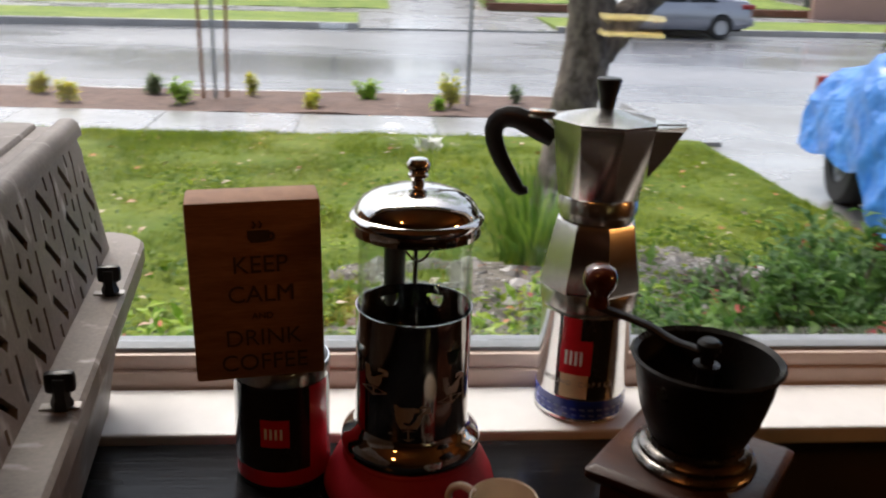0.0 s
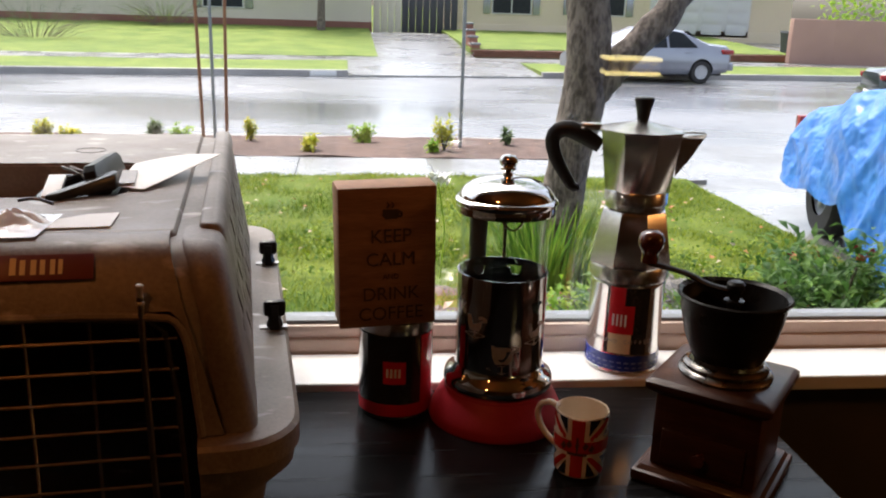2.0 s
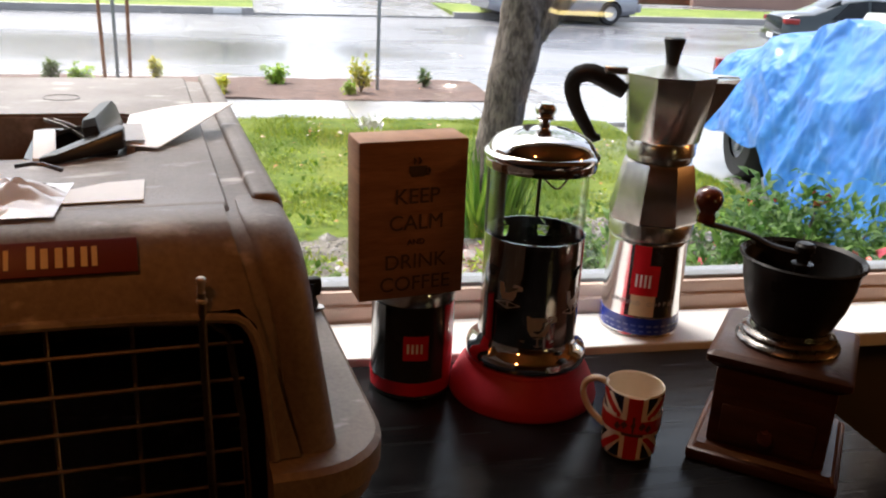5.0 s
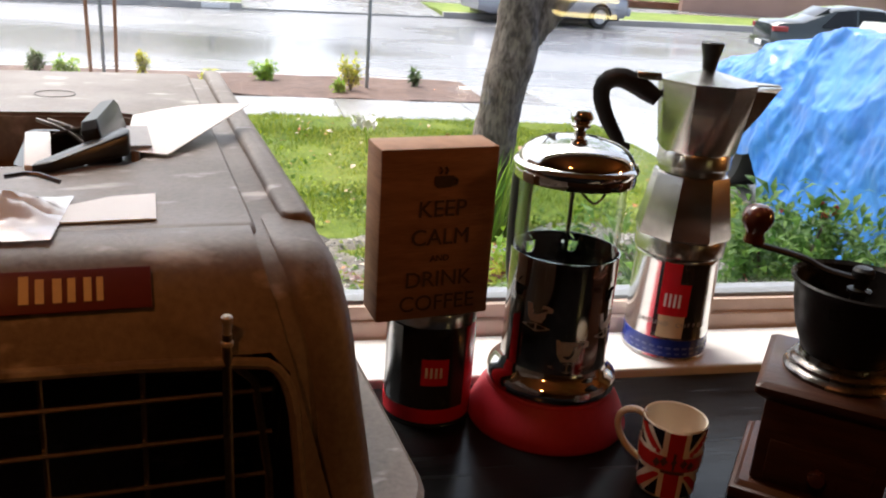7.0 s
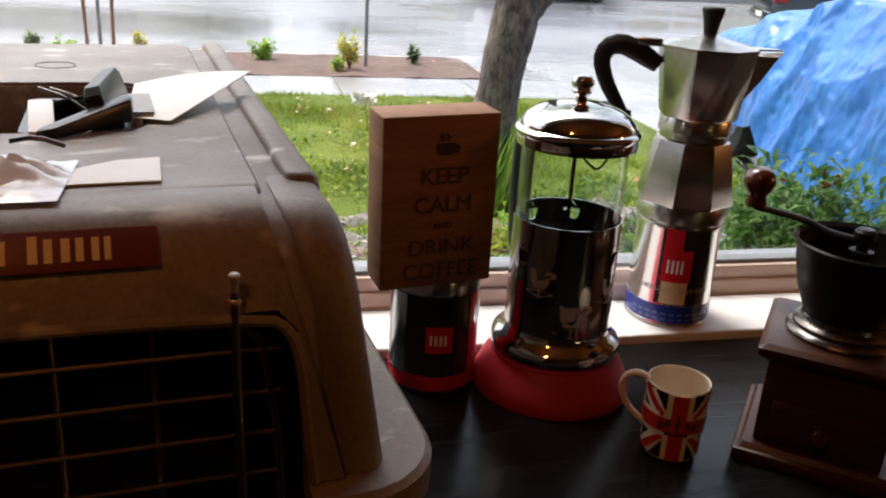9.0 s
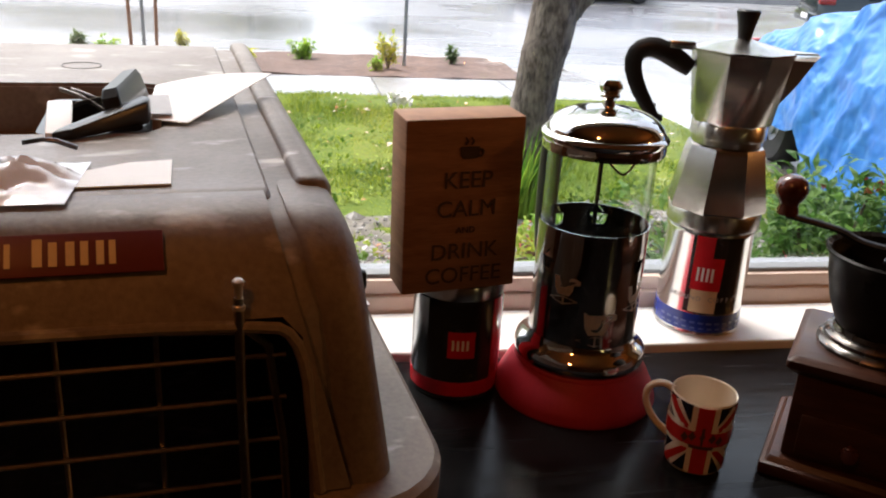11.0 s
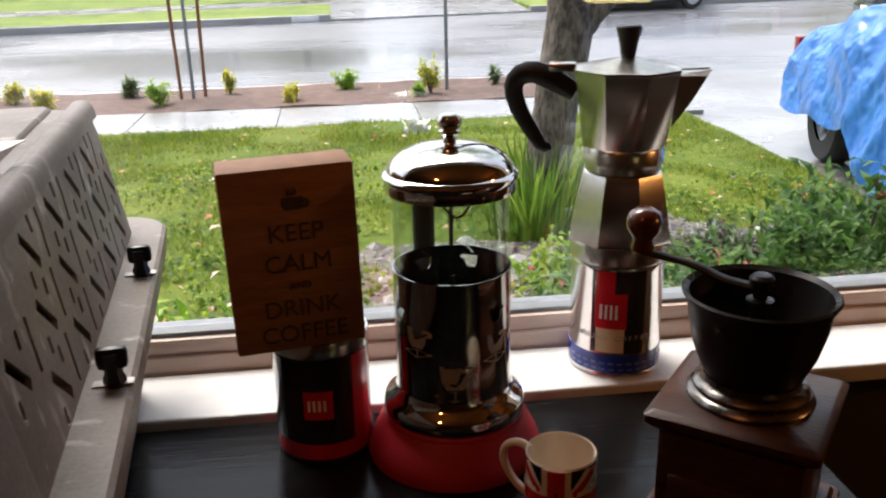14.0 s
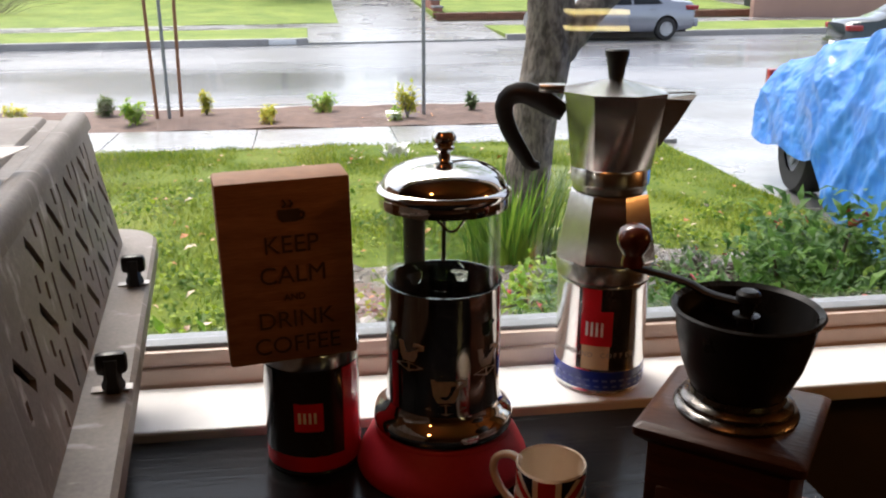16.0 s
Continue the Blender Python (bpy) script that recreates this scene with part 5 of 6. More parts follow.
def sedan(label, m, paint):
    """A saloon whose tail is at x = 0 and whose nose points along -x."""
    c = thing("car", label, "car", m)
    S = [(0.0, 0.68, 0.6, 0.42, 0.72, 0.95), (-0.12, 0.8, 0.68, 0.3, 0.78, 1.03), (-0.7, 0.84, 0.7, 0.24, 0.85, 1.08), (-1.0, 0.85, 0.66, 0.24, 0.88, 1.2), (-1.45, 0.86, 0.6, 0.24, 0.9, 1.4), (-2.0, 0.86, 0.58, 0.24, 0.9, 1.48), (-2.6, 0.86, 0.58, 0.24, 0.9, 1.47), (-3.1, 0.86, 0.62, 0.24, 0.89, 1.28), (-3.45, 0.85, 0.68, 0.24, 0.86, 1.05), (-4.2, 0.82, 0.66, 0.26, 0.74, 0.9), (-4.55, 0.7, 0.55, 0.34, 0.62, 0.74)]
    bd = part("body", body_loft(S), paint, c)
    bpy.context.view_layer.update()
    arches = bmesh.new()
    for x in (-0.95, -3.6):
        join(arches, move(lathe([(0, -1.2), (0.36, -1.2), (0.36, 1.2), (0, 1.2)], 24), pose(x, 0, 0.31, 90, 0, 0)))
    cut(bd, arches)
    part("underbody", box(-4.3, -0.2, -0.6, 0.6, 0.2, 0.4, 0.02), DARKPL, c)
    for sgn in (-1, 1):
        for poly in ([(-1.95, 0.95), (-1.1, 0.97), (-1.5, 1.34), (-1.95, 1.4)], [(-2.9, 0.94), (-2.02, 0.95), (-2.02, 1.4), (-2.6, 1.4)]):
            b = bmesh.new()
            vs = []
            for x, z in poly:
                f = (z - 0.9) / 0.53
                vs.append(b.verts.new((x, sgn * (0.853 - 0.262 * f), z)))
            b.faces.new(vs)
            ext = bmesh.ops.solidify(b, geom=b.faces[:], thickness=0.02)
            part("side_window", b, CARGLASS, c, smooth=False)
        part("tail_lamp", box(-0.35, 0.012, sgn * 0.72 - 0.1, sgn * 0.72 + 0.1, 0.8, 0.93, 0.03), TAIL, c, "red tail lamp")
        part("door_handle", box(-1.5, -1.3, sgn * 0.86 - 0.012, sgn * 0.86 + 0.012, 0.82, 0.85, 0.005), paint, c)
        for x in (-0.95, -3.6):
            wheel(c, pose(x, sgn * 0.74, 0.31, 0, 0, 0 if sgn < 0 else 180))
    part("rear_window", move(box(-0.02, 0.02, -0.55, 0.55, -0.26, 0.26, 0.01), pose(-1.13, 0, 1.26, 0, -57, 0)), CARGLASS, c)
    part("rear_bumper", box(-0.1, 0.05, -0.78, 0.78, 0.35, 0.58, 0.04), paint, c)
    part("plate_recess", box(0.04, 0.056, -0.22, 0.22, 0.42, 0.54, 0.004), PAPER, c, "blank pale plate")
    return c


sedan("grey saloon car parked at the far kerb", pose(10.9, 24.75, RZ, 0, 0, 6) @ Matrix.Scale(1.02, 4), SILVER)
sedan("dark saloon car parked on the wet street", pose(11.1, 17.4, RZ, 0, 0, 180 - 14) @ Matrix.Scale(0.88, 4), CARDARK)

# pickup under a tarpaulin, its tail to the street
TRM = Matrix.Translation((4.10, 6.80, -0.60)) @ Matrix(((-0.215, 0.977, 0, 0), (-0.977, -0.215, 0, 0), (0, 0, 1, 0), (0, 0, 0, 1)))
# local x runs to the nose, local y away from the window side
truck = thing("pickup_truck", "pale pickup truck with a red tail lamp, mostly covered", "truck", TRM)
part("bed", box(-0.66, 1.3, 0.02, 1.7, 0.5, 0.95, 0.04), TRUCKP, truck)
part("cab", loft([(0.5, 1.32, 3.0, 0.04, 1.68, 0.1), (1.0, 1.32, 3.0, 0.06, 1.66, 0.1), (1.5, 1.45, 2.6, 0.2, 1.5, 0.15)]), TRUCKP, truck)
part("bonnet", box(3.0, 4.0, 0.06, 1.66, 0.45, 0.98, 0.08), TRUCKP, truck)
part("tail_lamp", box(-0.73, -0.6, -0.06, 0.14, 0.55, 0.93, 0.015), TAIL, truck, "red tail lamp")
part("tailgate", box(-0.72, -0.665, 0.15, 1.57, 0.55, 0.97, 0.015), TRUCKP, truck)
part("bumper", box(-0.82, -0.69, 0.05, 1.65, 0.38, 0.52, 0.02), RIM, truck)
part("chassis", box(-0.4, 3.6, 0.4, 1.3, 0.3, 0.5, 0.02), DARKPL, truck)
for x in (0.12, 3.0):
    for y, r in ((0.10, 0), (1.54, 180)):
        wheel(truck, pose(x, y, 0.39, 0, 0, r) @ Matrix.Scale(1.15, 4), 0.34, 0.22)
tb = bmesh.new()
NU, NV = 230, 130
grid = []
for i in range(NU + 1):
    u = -0.60 + 4.9 * i / NU
    top = 0.98 + 0.215 * min(2.3, u + 0.6) - 0.4 * max(0.0, (u - 2.9) / 1.4)
    hem = 0.35 + 0.06 * (u + 0.5) - 0.26 * min(1, max(0, (u - 1.05) / 0.35)) - 0.16 * min(1, max(0, (u - 1.4) / 0.8)) + 0.02 * math.sin(u * 7)
    hem = max(hem, 0.03)
    col = []
    for k in range(NV + 1):
        g = k / NV
        drop = min(1.0, g / 0.55)
        if g < 0.55:
            h = hem + (top - hem) * drop
            y = -0.10 - 0.10 * (1 - drop) ** 0.7 + 0.34 * max(0, drop - 0.62) ** 1.2
        else:
            y = 0.05 + (g - 0.55) / 0.45 * 1.75
            h = top + 0.06 * math.sin((g - 0.55) / 0.45 * math.pi)
        p = Vector((u, y, h))
        flow = u * 0.9 - (h + y) * 0.55
        lay = u * 0.75 + (h + y) * 0.65
        w = 0.07 * noise.noise(Vector((u * 1.6 + h, y * 2 - h * 1.5, 1.7))) - 0.06 * abs(noise.noise(Vector((flow * 2.4, lay * 1.6, 5.1)))) + 0.01 * noise.noise(Vector((u * 6, h * 6, y * 5))) - 0.02 * abs(noise.noise(Vector((u * 5.0 + h * 2, (h + y) * 4.2 - u, 2.2)))) - 0.014 * abs(noise.noise(Vector((flow * 14, lay * 6, 8.2)))) - 0.010 * abs(noise.noise(Vector((u * 24, (h + y) * 21, 1.2))))
        p += Vector((0.3 * w, -w, 0.7 * w))
        col.append(tb.verts.new(p))
    grid.append(col)
for p, q in zip(grid, grid[1:]):
    for k in range(NV):
        tb.faces.new((p[k], q[k], q[k + 1], p[k + 1]))
bmesh.ops.recalc_face_normals(tb, faces=tb.faces[:])
bmesh.ops.solidify(tb, geom=tb.faces[:], thickness=0.004)
tarp = tagged(link("tarpaulin", tb, TARP), "wrinkled wet blue tarpaulin draped over a pickup", "tarpaulin")
tarp.matrix_world = TRM


# ---- plants ----
def leaf_cloud(count, pick, size, seed, slim=0.45, droop=0.3):
    """Many small bent leaves; pick(rng) gives a place and an outward way."""
    rng = random.Random(seed)
    vs, fs = [], []
    for _ in range(count):
        p, d = pick(rng)
        d = (Vector(d) + Vector((rng.uniform(-1, 1), rng.uniform(-1, 1), rng.uniform(-0.5, 0.9))) * 0.7).normalized()
        s = size * rng.uniform(0.6, 1.3)
        side = d.cross(Vector((rng.uniform(-0.4, 0.4), rng.uniform(-0.4, 0.4), 1))).normalized()
        up = side.cross(d)
        a = Vector(p)
        m1 = a + d * s * 0.5 + up * s * 0.12
        tip = a + d * s - up * s * droop * 0.5
        n = len(vs)
        vs += [a, m1 + side * s * slim * 0.5, tip, m1 - side * s * slim * 0.5, m1 - up * s * 0.05]
        fs += [(n, n + 1, n + 4), (n + 1, n + 2, n + 4), (n + 2, n + 3, n + 4), (n + 3, n, n + 4)]
    return vs, fs


def mesh_part(name, vs, fs, material, parent, label=""):
    me = bpy.data.meshes.new(name)
    me.from_pydata([tuple(v) for v in vs], [], fs)
    me.materials.append(material)
    ob = new(name, me)
    ob.parent = parent
    return tagged(ob, label) if label else ob


def bush(label, x, y, z, w, h, leaf, seed, count=420, size=0.07, tall=False):
    e = thing("young_shrub", label, "shrub", pose(x, y, z), group="shrubs in the mulch bed")
    rng = random.Random(seed)
    stems = []
    st = bmesh.new()
    for k in range(7 if tall else 9):
        a = rng.uniform(0, 6.283)
        r = w * 0.5 * rng.uniform(0.2, 0.9)
        top = Vector((r * math.cos(a), r * math.sin(a), h * rng.uniform(0.55, 0.95)))
        stems.append(top)
        tube([(0, 0, 0), top * 0.5 + Vector((0, 0, h * 0.08)), top], (0.012, 0.008, 0.004), 5, bm=st)
    part("stems", st, BARK, e)

    def pick(r):
        s = r.choice(stems)
        f = r.uniform(0.35, 1.1) if not tall else r.uniform(0.15, 1.1)
        q = s * f + Vector((r.gauss(0, 1), r.gauss(0, 1), r.gauss(0, 0.8))) * w * 0.11
        q.z = max(q.z, 0.01)
        return q, q - Vector((0, 0, h * 0.3))

    mesh_part("leaves", *leaf_cloud(count, pick, size, seed), leaf, e)
    return e


for i, (x, y, w, h, lf, lab) in enumerate(((-3.70, 11.05, 0.34, 0.30, LEAFY, "yellow-green young shrub in mulch"), (-3.20, 10.5, 0.36, 0.34, LEAFY, "yellow-green young shrub in mulch"), (-2.39, 11.2, 0.34, 0.32, LEAFD, "dull green young shrub in mulch"), (-1.91, 10.55, 0.38, 0.36, LEAFL, "bright green young shrub in mulch"),
                                       (-1.18, 11.2, 0.18, 0.40, LEAFY, "narrow yellow young shrub in mulch"), (-0.42, 10.5, 0.34, 0.26, LEAFY, "sparse yellow-green shrub in mulch"), (0.26, 11.2, 0.40, 0.30, LEAFL, "round bright green shrub in mulch"), (1.27, 10.65, 0.42, 0.52, LEAFY, "upright yellow-green shrub in mulch"),
                                       (1.1, 10.4, 0.22, 0.2, LEAFL, "small green shrub in mulch"), (2.15, 11.1, 0.2, 0.32, LEAFD, "narrow dull green shrub in mulch"))):
    bush(lab, x, y, WZ - 0.01, w * 0.72, h * 0.7, lf, 40 + i, 420 if w > 0.3 else 260, 0.07)

stakes = []
for i, (x, y, lx) in enumerate(((-1.72, 10.86, -0.06), (-1.58, 10.86, -0.02), (-1.46, 11.0, 0.04))):
    st = tagged(link("garden_stake", tube([(0, 0, -0.1), (lx * 0.5, 0, 1.2), (lx, 0.02, 2.6)], (0.022, 0.021, 0.02), 8), STAKE if i != 1 else POST), "tall thin wooden stake in the mulch bed" if i != 1 else "thin bare sapling stem tied between stakes", "stake", "garden stakes")
    st.matrix_world = pose(x, y, WZ)
sp_ = tagged(link("sign_pole", tube([(0, 0, -0.1), (0, 0, 3.2)], 0.024, 12), POST), "thin grey metal pole at the kerb", "pole")
sp_.matrix_world = pose(1.50, 10.86, WZ)

# street tree
tree = thing("street_tree", "rough-barked leaning tree on the lawn with a forked trunk", "tree", pose(1.255, 4.3, lawn_z(1.255, 4.3) - 0.03) @ Matrix.Diagonal((0.88, 0.88, 0.74, 1)))


def limb(pts, rad, seg=18, bm=None, amp=0.06):
    b = tube(pts, rad, seg, smoothing=3)
    for v in b.verts:
        k = noise.noise(Vector((v.co.x * 9, v.co.y * 9, v.co.z * 2.2))) + 0.5 * noise.noise(v.co * 17)
        c = Vector((v.co.x, v.co.y, v.co.z))
        v.co += v.normal * amp * 0.4 * k if v.normal.length else Vector()
    return join(bm, b)


part("trunk", limb([(-0.14, 0, -0.2), (-0.115, 0, 0.2), (-0.055, 0, 0.9), (0.03, 0, 1.5), (0.0, 0.05, 2.1), (-0.2, 0.1, 3.2), (-0.35, 0.15, 4.4)], (0.19, 0.135, 0.125, 0.135, 0.12, 0.095, 0.055)), BARK, tree)
part("limb", limb([(0.04, 0, 1.35), (0.22, 0.0, 1.62), (0.5, 0.05, 1.95), (0.9, 0.2, 2.6), (1.3, 0.4, 3.6)], (0.1, 0.095, 0.085, 0.07, 0.04)), BARK, tree)
part("limb", limb([(-0.2, 0.1, 3.1), (-0.7, -0.2, 3.7), (-1.2, -0.3, 4.4)], (0.07, 0.055, 0.03), 12), BARK, tree)


def crown_pick(r):
    c = r.choice(((-0.4, 0.2, 4.9), (1.3, 0.5, 4.2), (-1.4, -0.4, 4.8), (0.4, 0.8, 5.2), (0.5, -0.9, 4.6)))
    d = Vector((r.gauss(0, 1), r.gauss(0, 1), r.gauss(0, 0.7))).normalized()
    return Vector(c) + d * r.uniform(0.3, 1.0), d


mesh_part("crown", *leaf_cloud(2600, crown_pick, 0.13, 77), LEAF, tree)

# iris clump and shrub below the window
iris = thing("iris_clump", "tall clump of green strap leaves on the lawn", "plant", pose(1.06, 4.1, lawn_z(1.06, 4.1) - 0.03))
rng = random.Random(5)
vs, fs = [], []
for _ in range(230):
    a, r0 = rng.uniform(0, 6.283), 0.22 * math.sqrt(rng.random())
    lean, hh, wd = rng.uniform(0.02, 0.2), rng.uniform(0.26, 0.56), rng.uniform(0.006, 0.011)
    bx, by = r0 * math.cos(a), r0 * math.sin(a)
    dx, dy = math.cos(a + rng.uniform(-0.6, 0.6)), math.sin(a + rng.uniform(-0.6, 0.6))
    n = len(vs)
    for f in (0, 0.35, 0.7, 1.0):
        w = wd * (1 - f) ** 0.6 + 0.0006
        cx, cy, cz = bx + dx * lean * f * f * 1.2, by + dy * lean * f * f * 1.2, hh * (f - 0.15 * lean * f * f)
        vs += [(cx - dy * w, cy + dx * w, cz), (cx + dy * w, cy - dx * w, cz)]
    fs += [(n, n + 1, n + 3, n + 2), (n + 2, n + 3, n + 5, n + 4), (n + 4, n + 5, n + 7, n + 6)]
IRISM = leafy(mat("strap_leaves", (0.07, 0.17, 0.02), (0.19, 0.3, 0.035), rough=0.4, scale=3, island=0.6))
mesh_part("blades", vs, fs, IRISM, iris)


def shrub(label, x, y, z, rx, ry, h, seed, leaf, count, flowers=0, size=0.062):
    e = thing("flowering_shrub", label, "shrub", pose(x, y, z))
    rng = random.Random(seed)
    tips = []
    st = bmesh.new()
    for k in range(60):
        a = rng.uniform(0, 6.283)
        f = math.sqrt(rng.random())
        hz = h * (0.35 + 0.75 * (1 - f * f * 0.75)) * rng.uniform(0.7, 1.1)
        t = Vector((rx * f * math.cos(a), ry * f * math.sin(a), hz))
        tips.append(t)
        tube([(t.x * 0.25, t.y * 0.25, 0), t * 0.55 + Vector((0, 0, 0.05)), t], (0.009, 0.006, 0.003), 4, bm=st)
    part("branches", st, BARK, e)

    def pick(r):
        t = r.choice(tips)
        f = r.uniform(0.35, 1.04)
        q = Vector((t.x * (0.25 + 0.75 * f), t.y * (0.25 + 0.75 * f), t.z * f)) + Vector((r.gauss(0, 1), r.gauss(0, 1), r.gauss(0, 1))) * 0.04
        q.z = max(q.z, 0.02)
        return q, Vector((t.x, t.y, t.z * 0.4))

    mesh_part("leaves", *leaf_cloud(count, pick, size, seed + 1, 0.36), leaf, e)
    if flowers:
        def fp(r):
            t = r.choice(tips)
            return t * r.uniform(0.95, 1.03) + Vector((r.gauss(0, 0.02), r.gauss(0, 0.02), 0.02)), Vector((0, 0, 1))
        mesh_part("flowers", *leaf_cloud(flowers, fp, 0.028, seed + 2, 0.9), FLOWER, e, "small pink-red flowers")
    return e


shrub("low leafy green plant beside the lawn", 1.02, 3.1, lawn_z(1.02, 3.1) - 0.02, 0.3, 0.25, 0.2, 21, LEAFL, 700, 12)
shrub("low leafy plant with yellow tips by the window", 0.45, 2.45, lawn_z(0.45, 2.45) - 0.02, 0.35, 0.22, 0.2, 31, LEAFL, 600, 0)
shrub("low leafy green weed in the stony soil", 1.0, 3.25, lawn_z(1.0, 3.25) - 0.02, 0.16, 0.12, 0.1, 35, LEAFL, 240, 0)
shrub("low leafy green weed in the stony soil", 1.75, 3.4, lawn_z(1.75, 3.4) - 0.02, 0.3, 0.2, 0.16, 37, LEAFD, 420, 6)
shrub("low leafy plant with yellow tips by the window", -0.4, 2.4, lawn_z(-0.4, 2.4) - 0.02, 0.4, 0.25, 0.2, 33, LEAFL, 600, 10)
shrub("big blue-green hedge across the street", -10.5, 31.5, -0.4, 3.0, 1.2, 1.3, 51, LEAFD, 2600, 0)
shrub("leafy green hedge against a house", -7.5, 38.5, 0.0, 2.5, 0.8, 1.2, 53, LEAFL, 1800, 0)
ft = thing("small_street_tree", "slim dark tree trunk on a lawn across the street", "tree", pose(-1.0, 38.5, 0.0))
part("trunk", tube([(0, 0, -0.2), (0.03, 0, 1.5), (0, 0.1, 3.2)], (0.2, 0.15, 0.1), 12), BARK, ft)
mesh_part("crown", *leaf_cloud(1200, lambda r: (lambda d: (Vector((0, 0, 4.6)) + d * 1.6 * r.uniform(0.5, 1), d))(Vector((r.gauss(0, 1), r.gauss(0, 1), r.gauss(0, 1))).normalized()), 0.3, 91), LEAF, ft)
hg = thing("far_shrubbery", "green leafy shrubs behind a pink wall", "shrub", pose(24, 33, 0.0))
mesh_part("leaves", *leaf_cloud(3000, lambda r: ((r.uniform(-5, 6), r.uniform(-1, 2), r.uniform(0.2, 3.2)), (0, -1, 0.4)), 0.3, 95), LEAFL, hg)

# white flower on a long stalk
nar = thing("white_flower", "white flower on a tall thin stalk", "flower", pose(0.53, 4.25, lawn_z(0.53, 4.25) - 0.03))
part("stalk", tube([(0, 0, 0), (0.02, 0, 0.3), (-0.02, 0, 0.55)], 0.004, 6), LEAFL, nar)
mesh_part("petals", *leaf_cloud(40, lambda r: (Vector((-0.02, 0, 0.55)) + Vector((r.gauss(0, 0.03), r.gauss(0, 0.03), r.gauss(0, 0.012))), (0, 0, 1)), 0.05, 7, 0.5), PETAL, nar)

# grass blades
def bare(x, y):
    """Above zero where the ground under the window is bare and stony."""
    e = min((x - 0.1) * 1.4, (2.75 - x) * 1.2, (y - 2.75) * 1.3, (3.75 + 0.22 * x - y) * 1.5)
    return e + 0.55 * noise.noise(Vector((x * 2.1, y * 2.6, 4.0))) + 0.2 * noise.noise(Vector((x * 7, y * 7, 1.0)))


def ground_z(x, y):
    return lawn_z(x, y) + 0.02 * noise.noise(Vector((x * 1.2, y * 1.2, 3.3)))


soil = bmesh.new()
pts = [[soil.verts.new((x * 0.06 - 0.3, 2.4 + y * 0.06, ground_z(x * 0.06 - 0.3, 2.4 + y * 0.06) + (0.016 if bare(x * 0.06 - 0.3, 2.4 + y * 0.06) > 0 else -0.02))) for y in range(37)] for x in range(58)]
for i in range(57):
    for k in range(36):
        q = (pts[i][k], pts[i + 1][k], pts[i + 1][k + 1], pts[i][k + 1])
        if any(bare(v.co.x, v.co.y) > 0 for v in q):
            soil.faces.new(q)
bmesh.ops.delete(soil, geom=[v for v in soil.verts if not v.link_faces], context="VERTS")
structure("bare_soil", soil, SOIL, "bare stony brown soil under the window", "soil", True)
rng = random.Random(19)
vs, fs = [], []
OCT = ((1, 0, 0), (0, 1, 0), (-1, 0, 0), (0, -1, 0), (0, 0, 1), (0, 0, -1))
while len(vs) < 6 * 1700:
    x, y = rng.uniform(-0.2, 2.9), rng.uniform(2.5, 4.5)
    if bare(x, y) < 0.05:
        continue
    r = rng.uniform(0.006, 0.016) if rng.random() < 0.93 else rng.uniform(0.025, 0.06)
    a, n = rng.uniform(0, 6.283), len(vs)
    for ox, oy, oz in OCT:
        k = r * rng.uniform(0.7, 1.3)
        vs.append((x + (ox * math.cos(a) - oy * math.sin(a)) * k, y + (ox * math.sin(a) + oy * math.cos(a)) * k, ground_z(x, y) + 0.02 + oz * k * 0.55))
    fs += [(n + i, n + (i + 1) % 4, n + 4) for i in range(4)] + [(n + (i + 1) % 4, n + i, n + 5) for i in range(4)]
pm = bpy.data.meshes.new("pebbles")
pm.from_pydata(vs, [], fs)
pm.materials.append(PEBBLE)
tagged(new("pebbles", pm), "pale pebbles and stones on bare soil", "pebbles", kind="stuff")

rng = random.Random(3)
vs, fs = [], []
for _ in range(150000):
    y = 1.2 + 7.7 * rng.random() ** 0.75
    x = rng.uniform(max(-0.62 * y - 1.2, -9), min(3.72, 0.75 * y + 1.0))
    if bare(x, y) > rng.uniform(-0.1, 0.1):
        continue
    hh = rng.uniform(0.015, 0.055) * (1 + 0.9 * noise.noise(Vector((x * 1.5, y * 1.5, 0))) + 0.5 * noise.noise(Vector((x * 5, y * 5, 7))))
    a = rng.uniform(0, 6.283)
    w = 0.0022 + 0.0006 * y
    dx, dy = math.cos(a), math.sin(a)
    lean = rng.uniform(0.02, 0.09)
    z = lawn_z(x, y) - 0.012
    n = len(vs)
    vs += [(x - dx * w, y - dy * w, z), (x + dx * w, y + dy * w, z), (x - dy * lean, y + dx * lean, z + hh)]
    fs.append((n, n + 1, n + 2))
gm = bpy.data.meshes.new("grass")
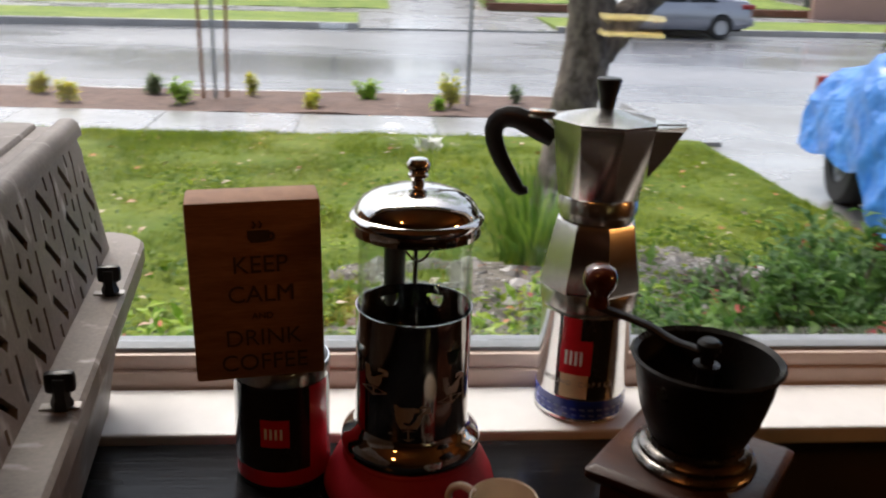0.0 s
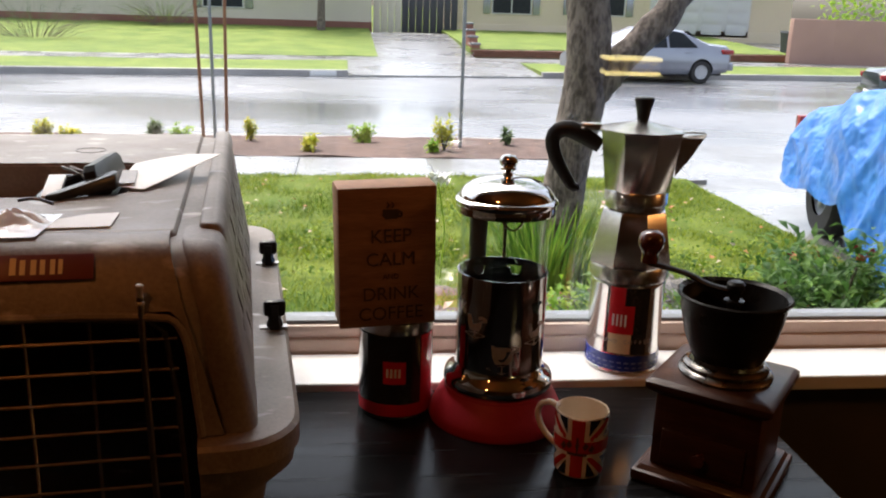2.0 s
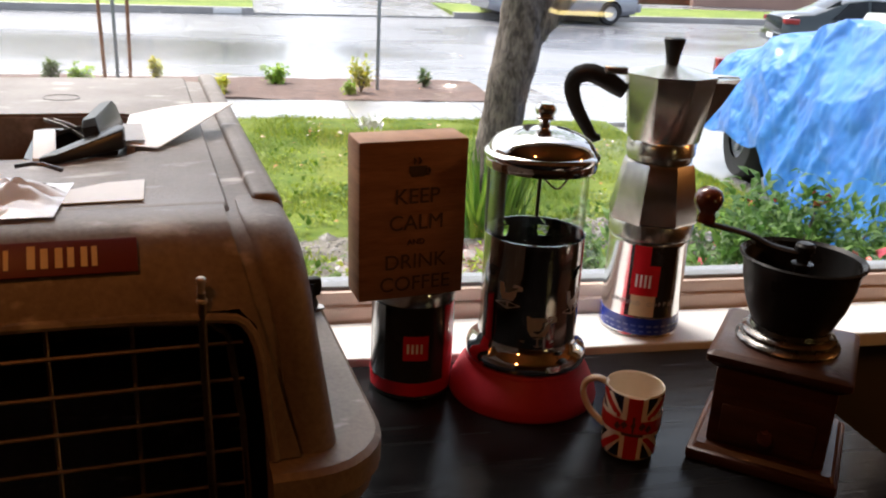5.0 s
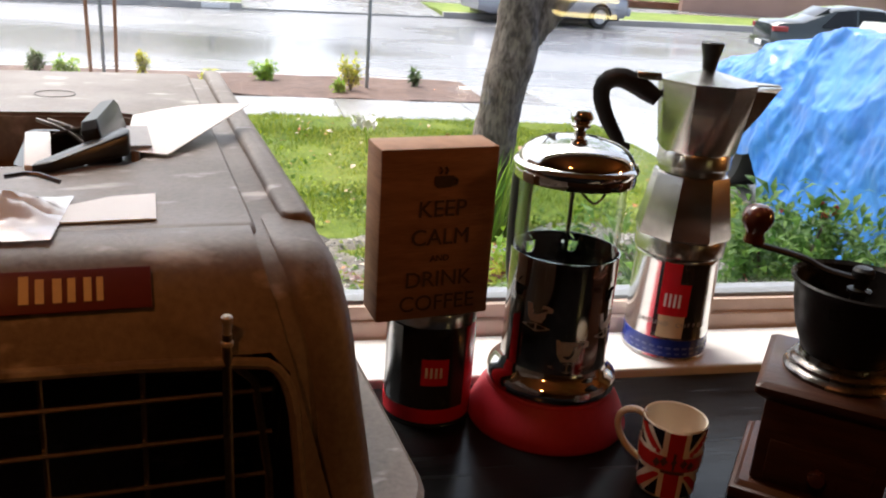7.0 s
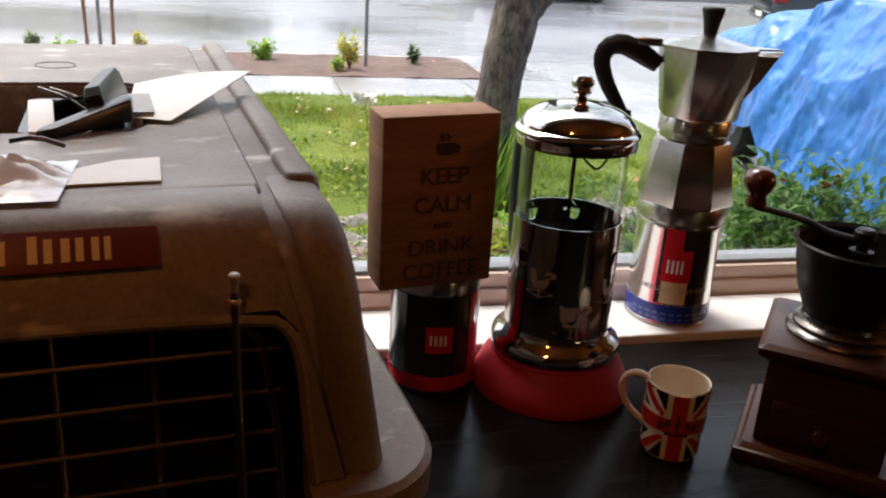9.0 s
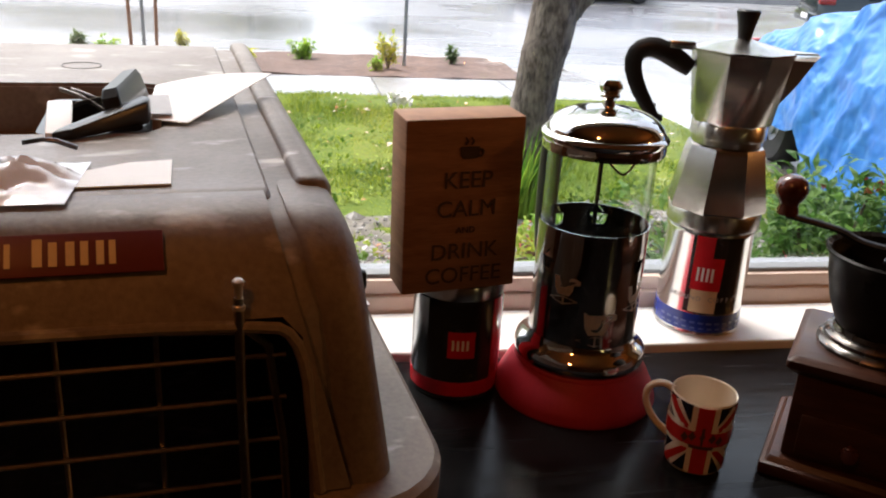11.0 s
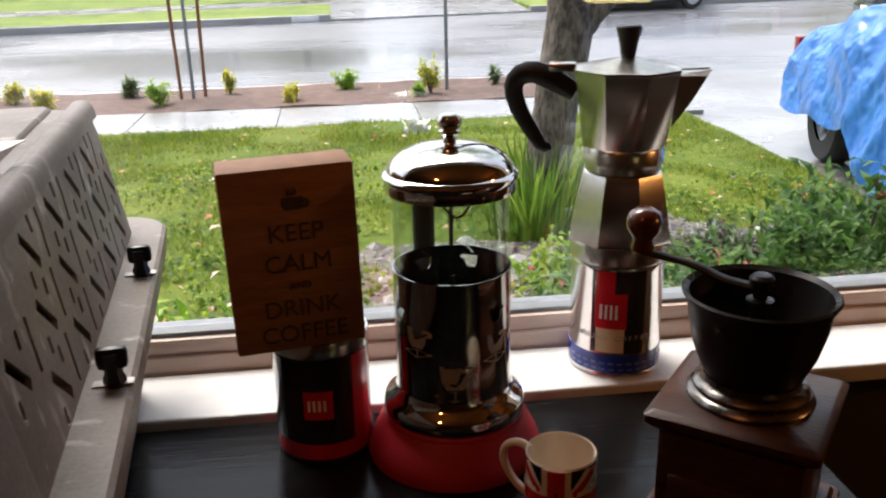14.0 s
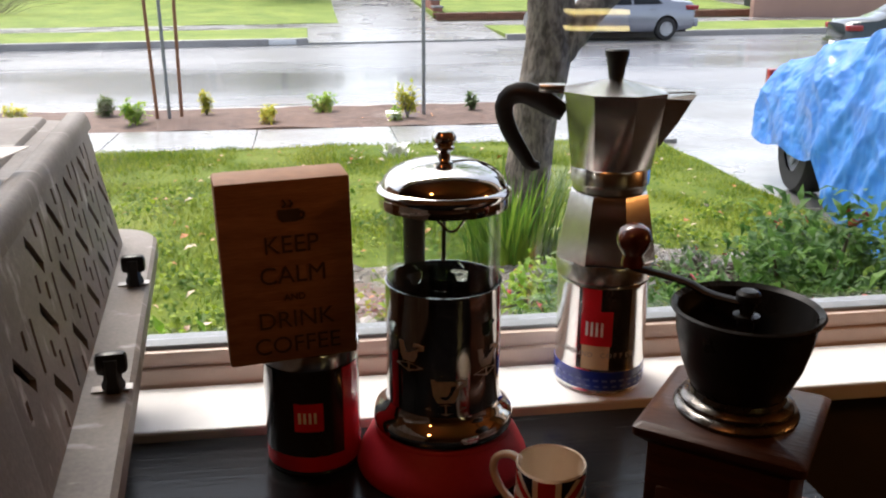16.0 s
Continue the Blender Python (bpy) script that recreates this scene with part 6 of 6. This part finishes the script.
gm.from_pydata(vs, [], fs)
gm.materials.append(GRASS)
tagged(new("grass", gm), "short green lawn grass blades", "grass", kind="stuff")


def weed_pick(r):
    while True:
        y = 1.3 + 5.2 * r.random() ** 1.3
        x = r.uniform(-0.6 * y - 0.8, min(3.5, 0.7 * y + 0.6))
        if noise.noise(Vector((x * 1.7, y * 1.7, 9.0))) + 0.5 * noise.noise(Vector((x * 6, y * 6, 2.0))) + (0.42 if y < 3.4 else -0.05) > r.uniform(-0.1, 0.5):
            return Vector((x, y, ground_z(x, y) + r.uniform(0.0, 0.05))), Vector((r.uniform(-1, 1), r.uniform(-1, 1), 0.5))


vs, fs = leaf_cloud(21000, weed_pick, 0.036, 71, 0.75)
wm = bpy.data.meshes.new("lawn_weeds")
wm.from_pydata([tuple(v) for v in vs], [], fs)
wm.materials.append(WEED)
tagged(new("lawn_weeds", wm), "broad-leaved bright green weeds growing in the lawn", "weeds", kind="stuff")
vs, fs = leaf_cloud(420, lambda r: (lambda y: (Vector((r.uniform(-0.55 * y - 0.5, min(3.6, 0.7 * y)), y, 0.0)), (1, 0, 0.1)))(1.6 + 6.8 * r.random()), 0.05, 61, 0.7)
vs = [Vector((v[0], v[1], v[2] + lawn_z(v[0], v[1]) + 0.045)) for v in vs]
lm = bpy.data.meshes.new("fallen_leaves")
lm.from_pydata([tuple(v) for v in vs], [], fs)
lm.materials.append(FALLEN)
tagged(new("fallen_leaves", lm), "scattered orange and pale fallen leaves on the lawn", "leaves", kind="stuff")

# one scale about the camera's eye brings the street nearer, to fit its view
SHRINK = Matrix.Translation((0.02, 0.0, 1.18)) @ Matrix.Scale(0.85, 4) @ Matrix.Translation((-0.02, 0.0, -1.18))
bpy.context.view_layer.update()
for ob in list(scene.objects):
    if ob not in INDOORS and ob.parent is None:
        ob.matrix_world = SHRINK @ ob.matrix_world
shrub("dense dark green shrub with small pink flowers below the window", 1.17, 1.75, 0.12, 0.72, 0.36, 0.43, 11, LEAF, 24000, 110, 0.047)
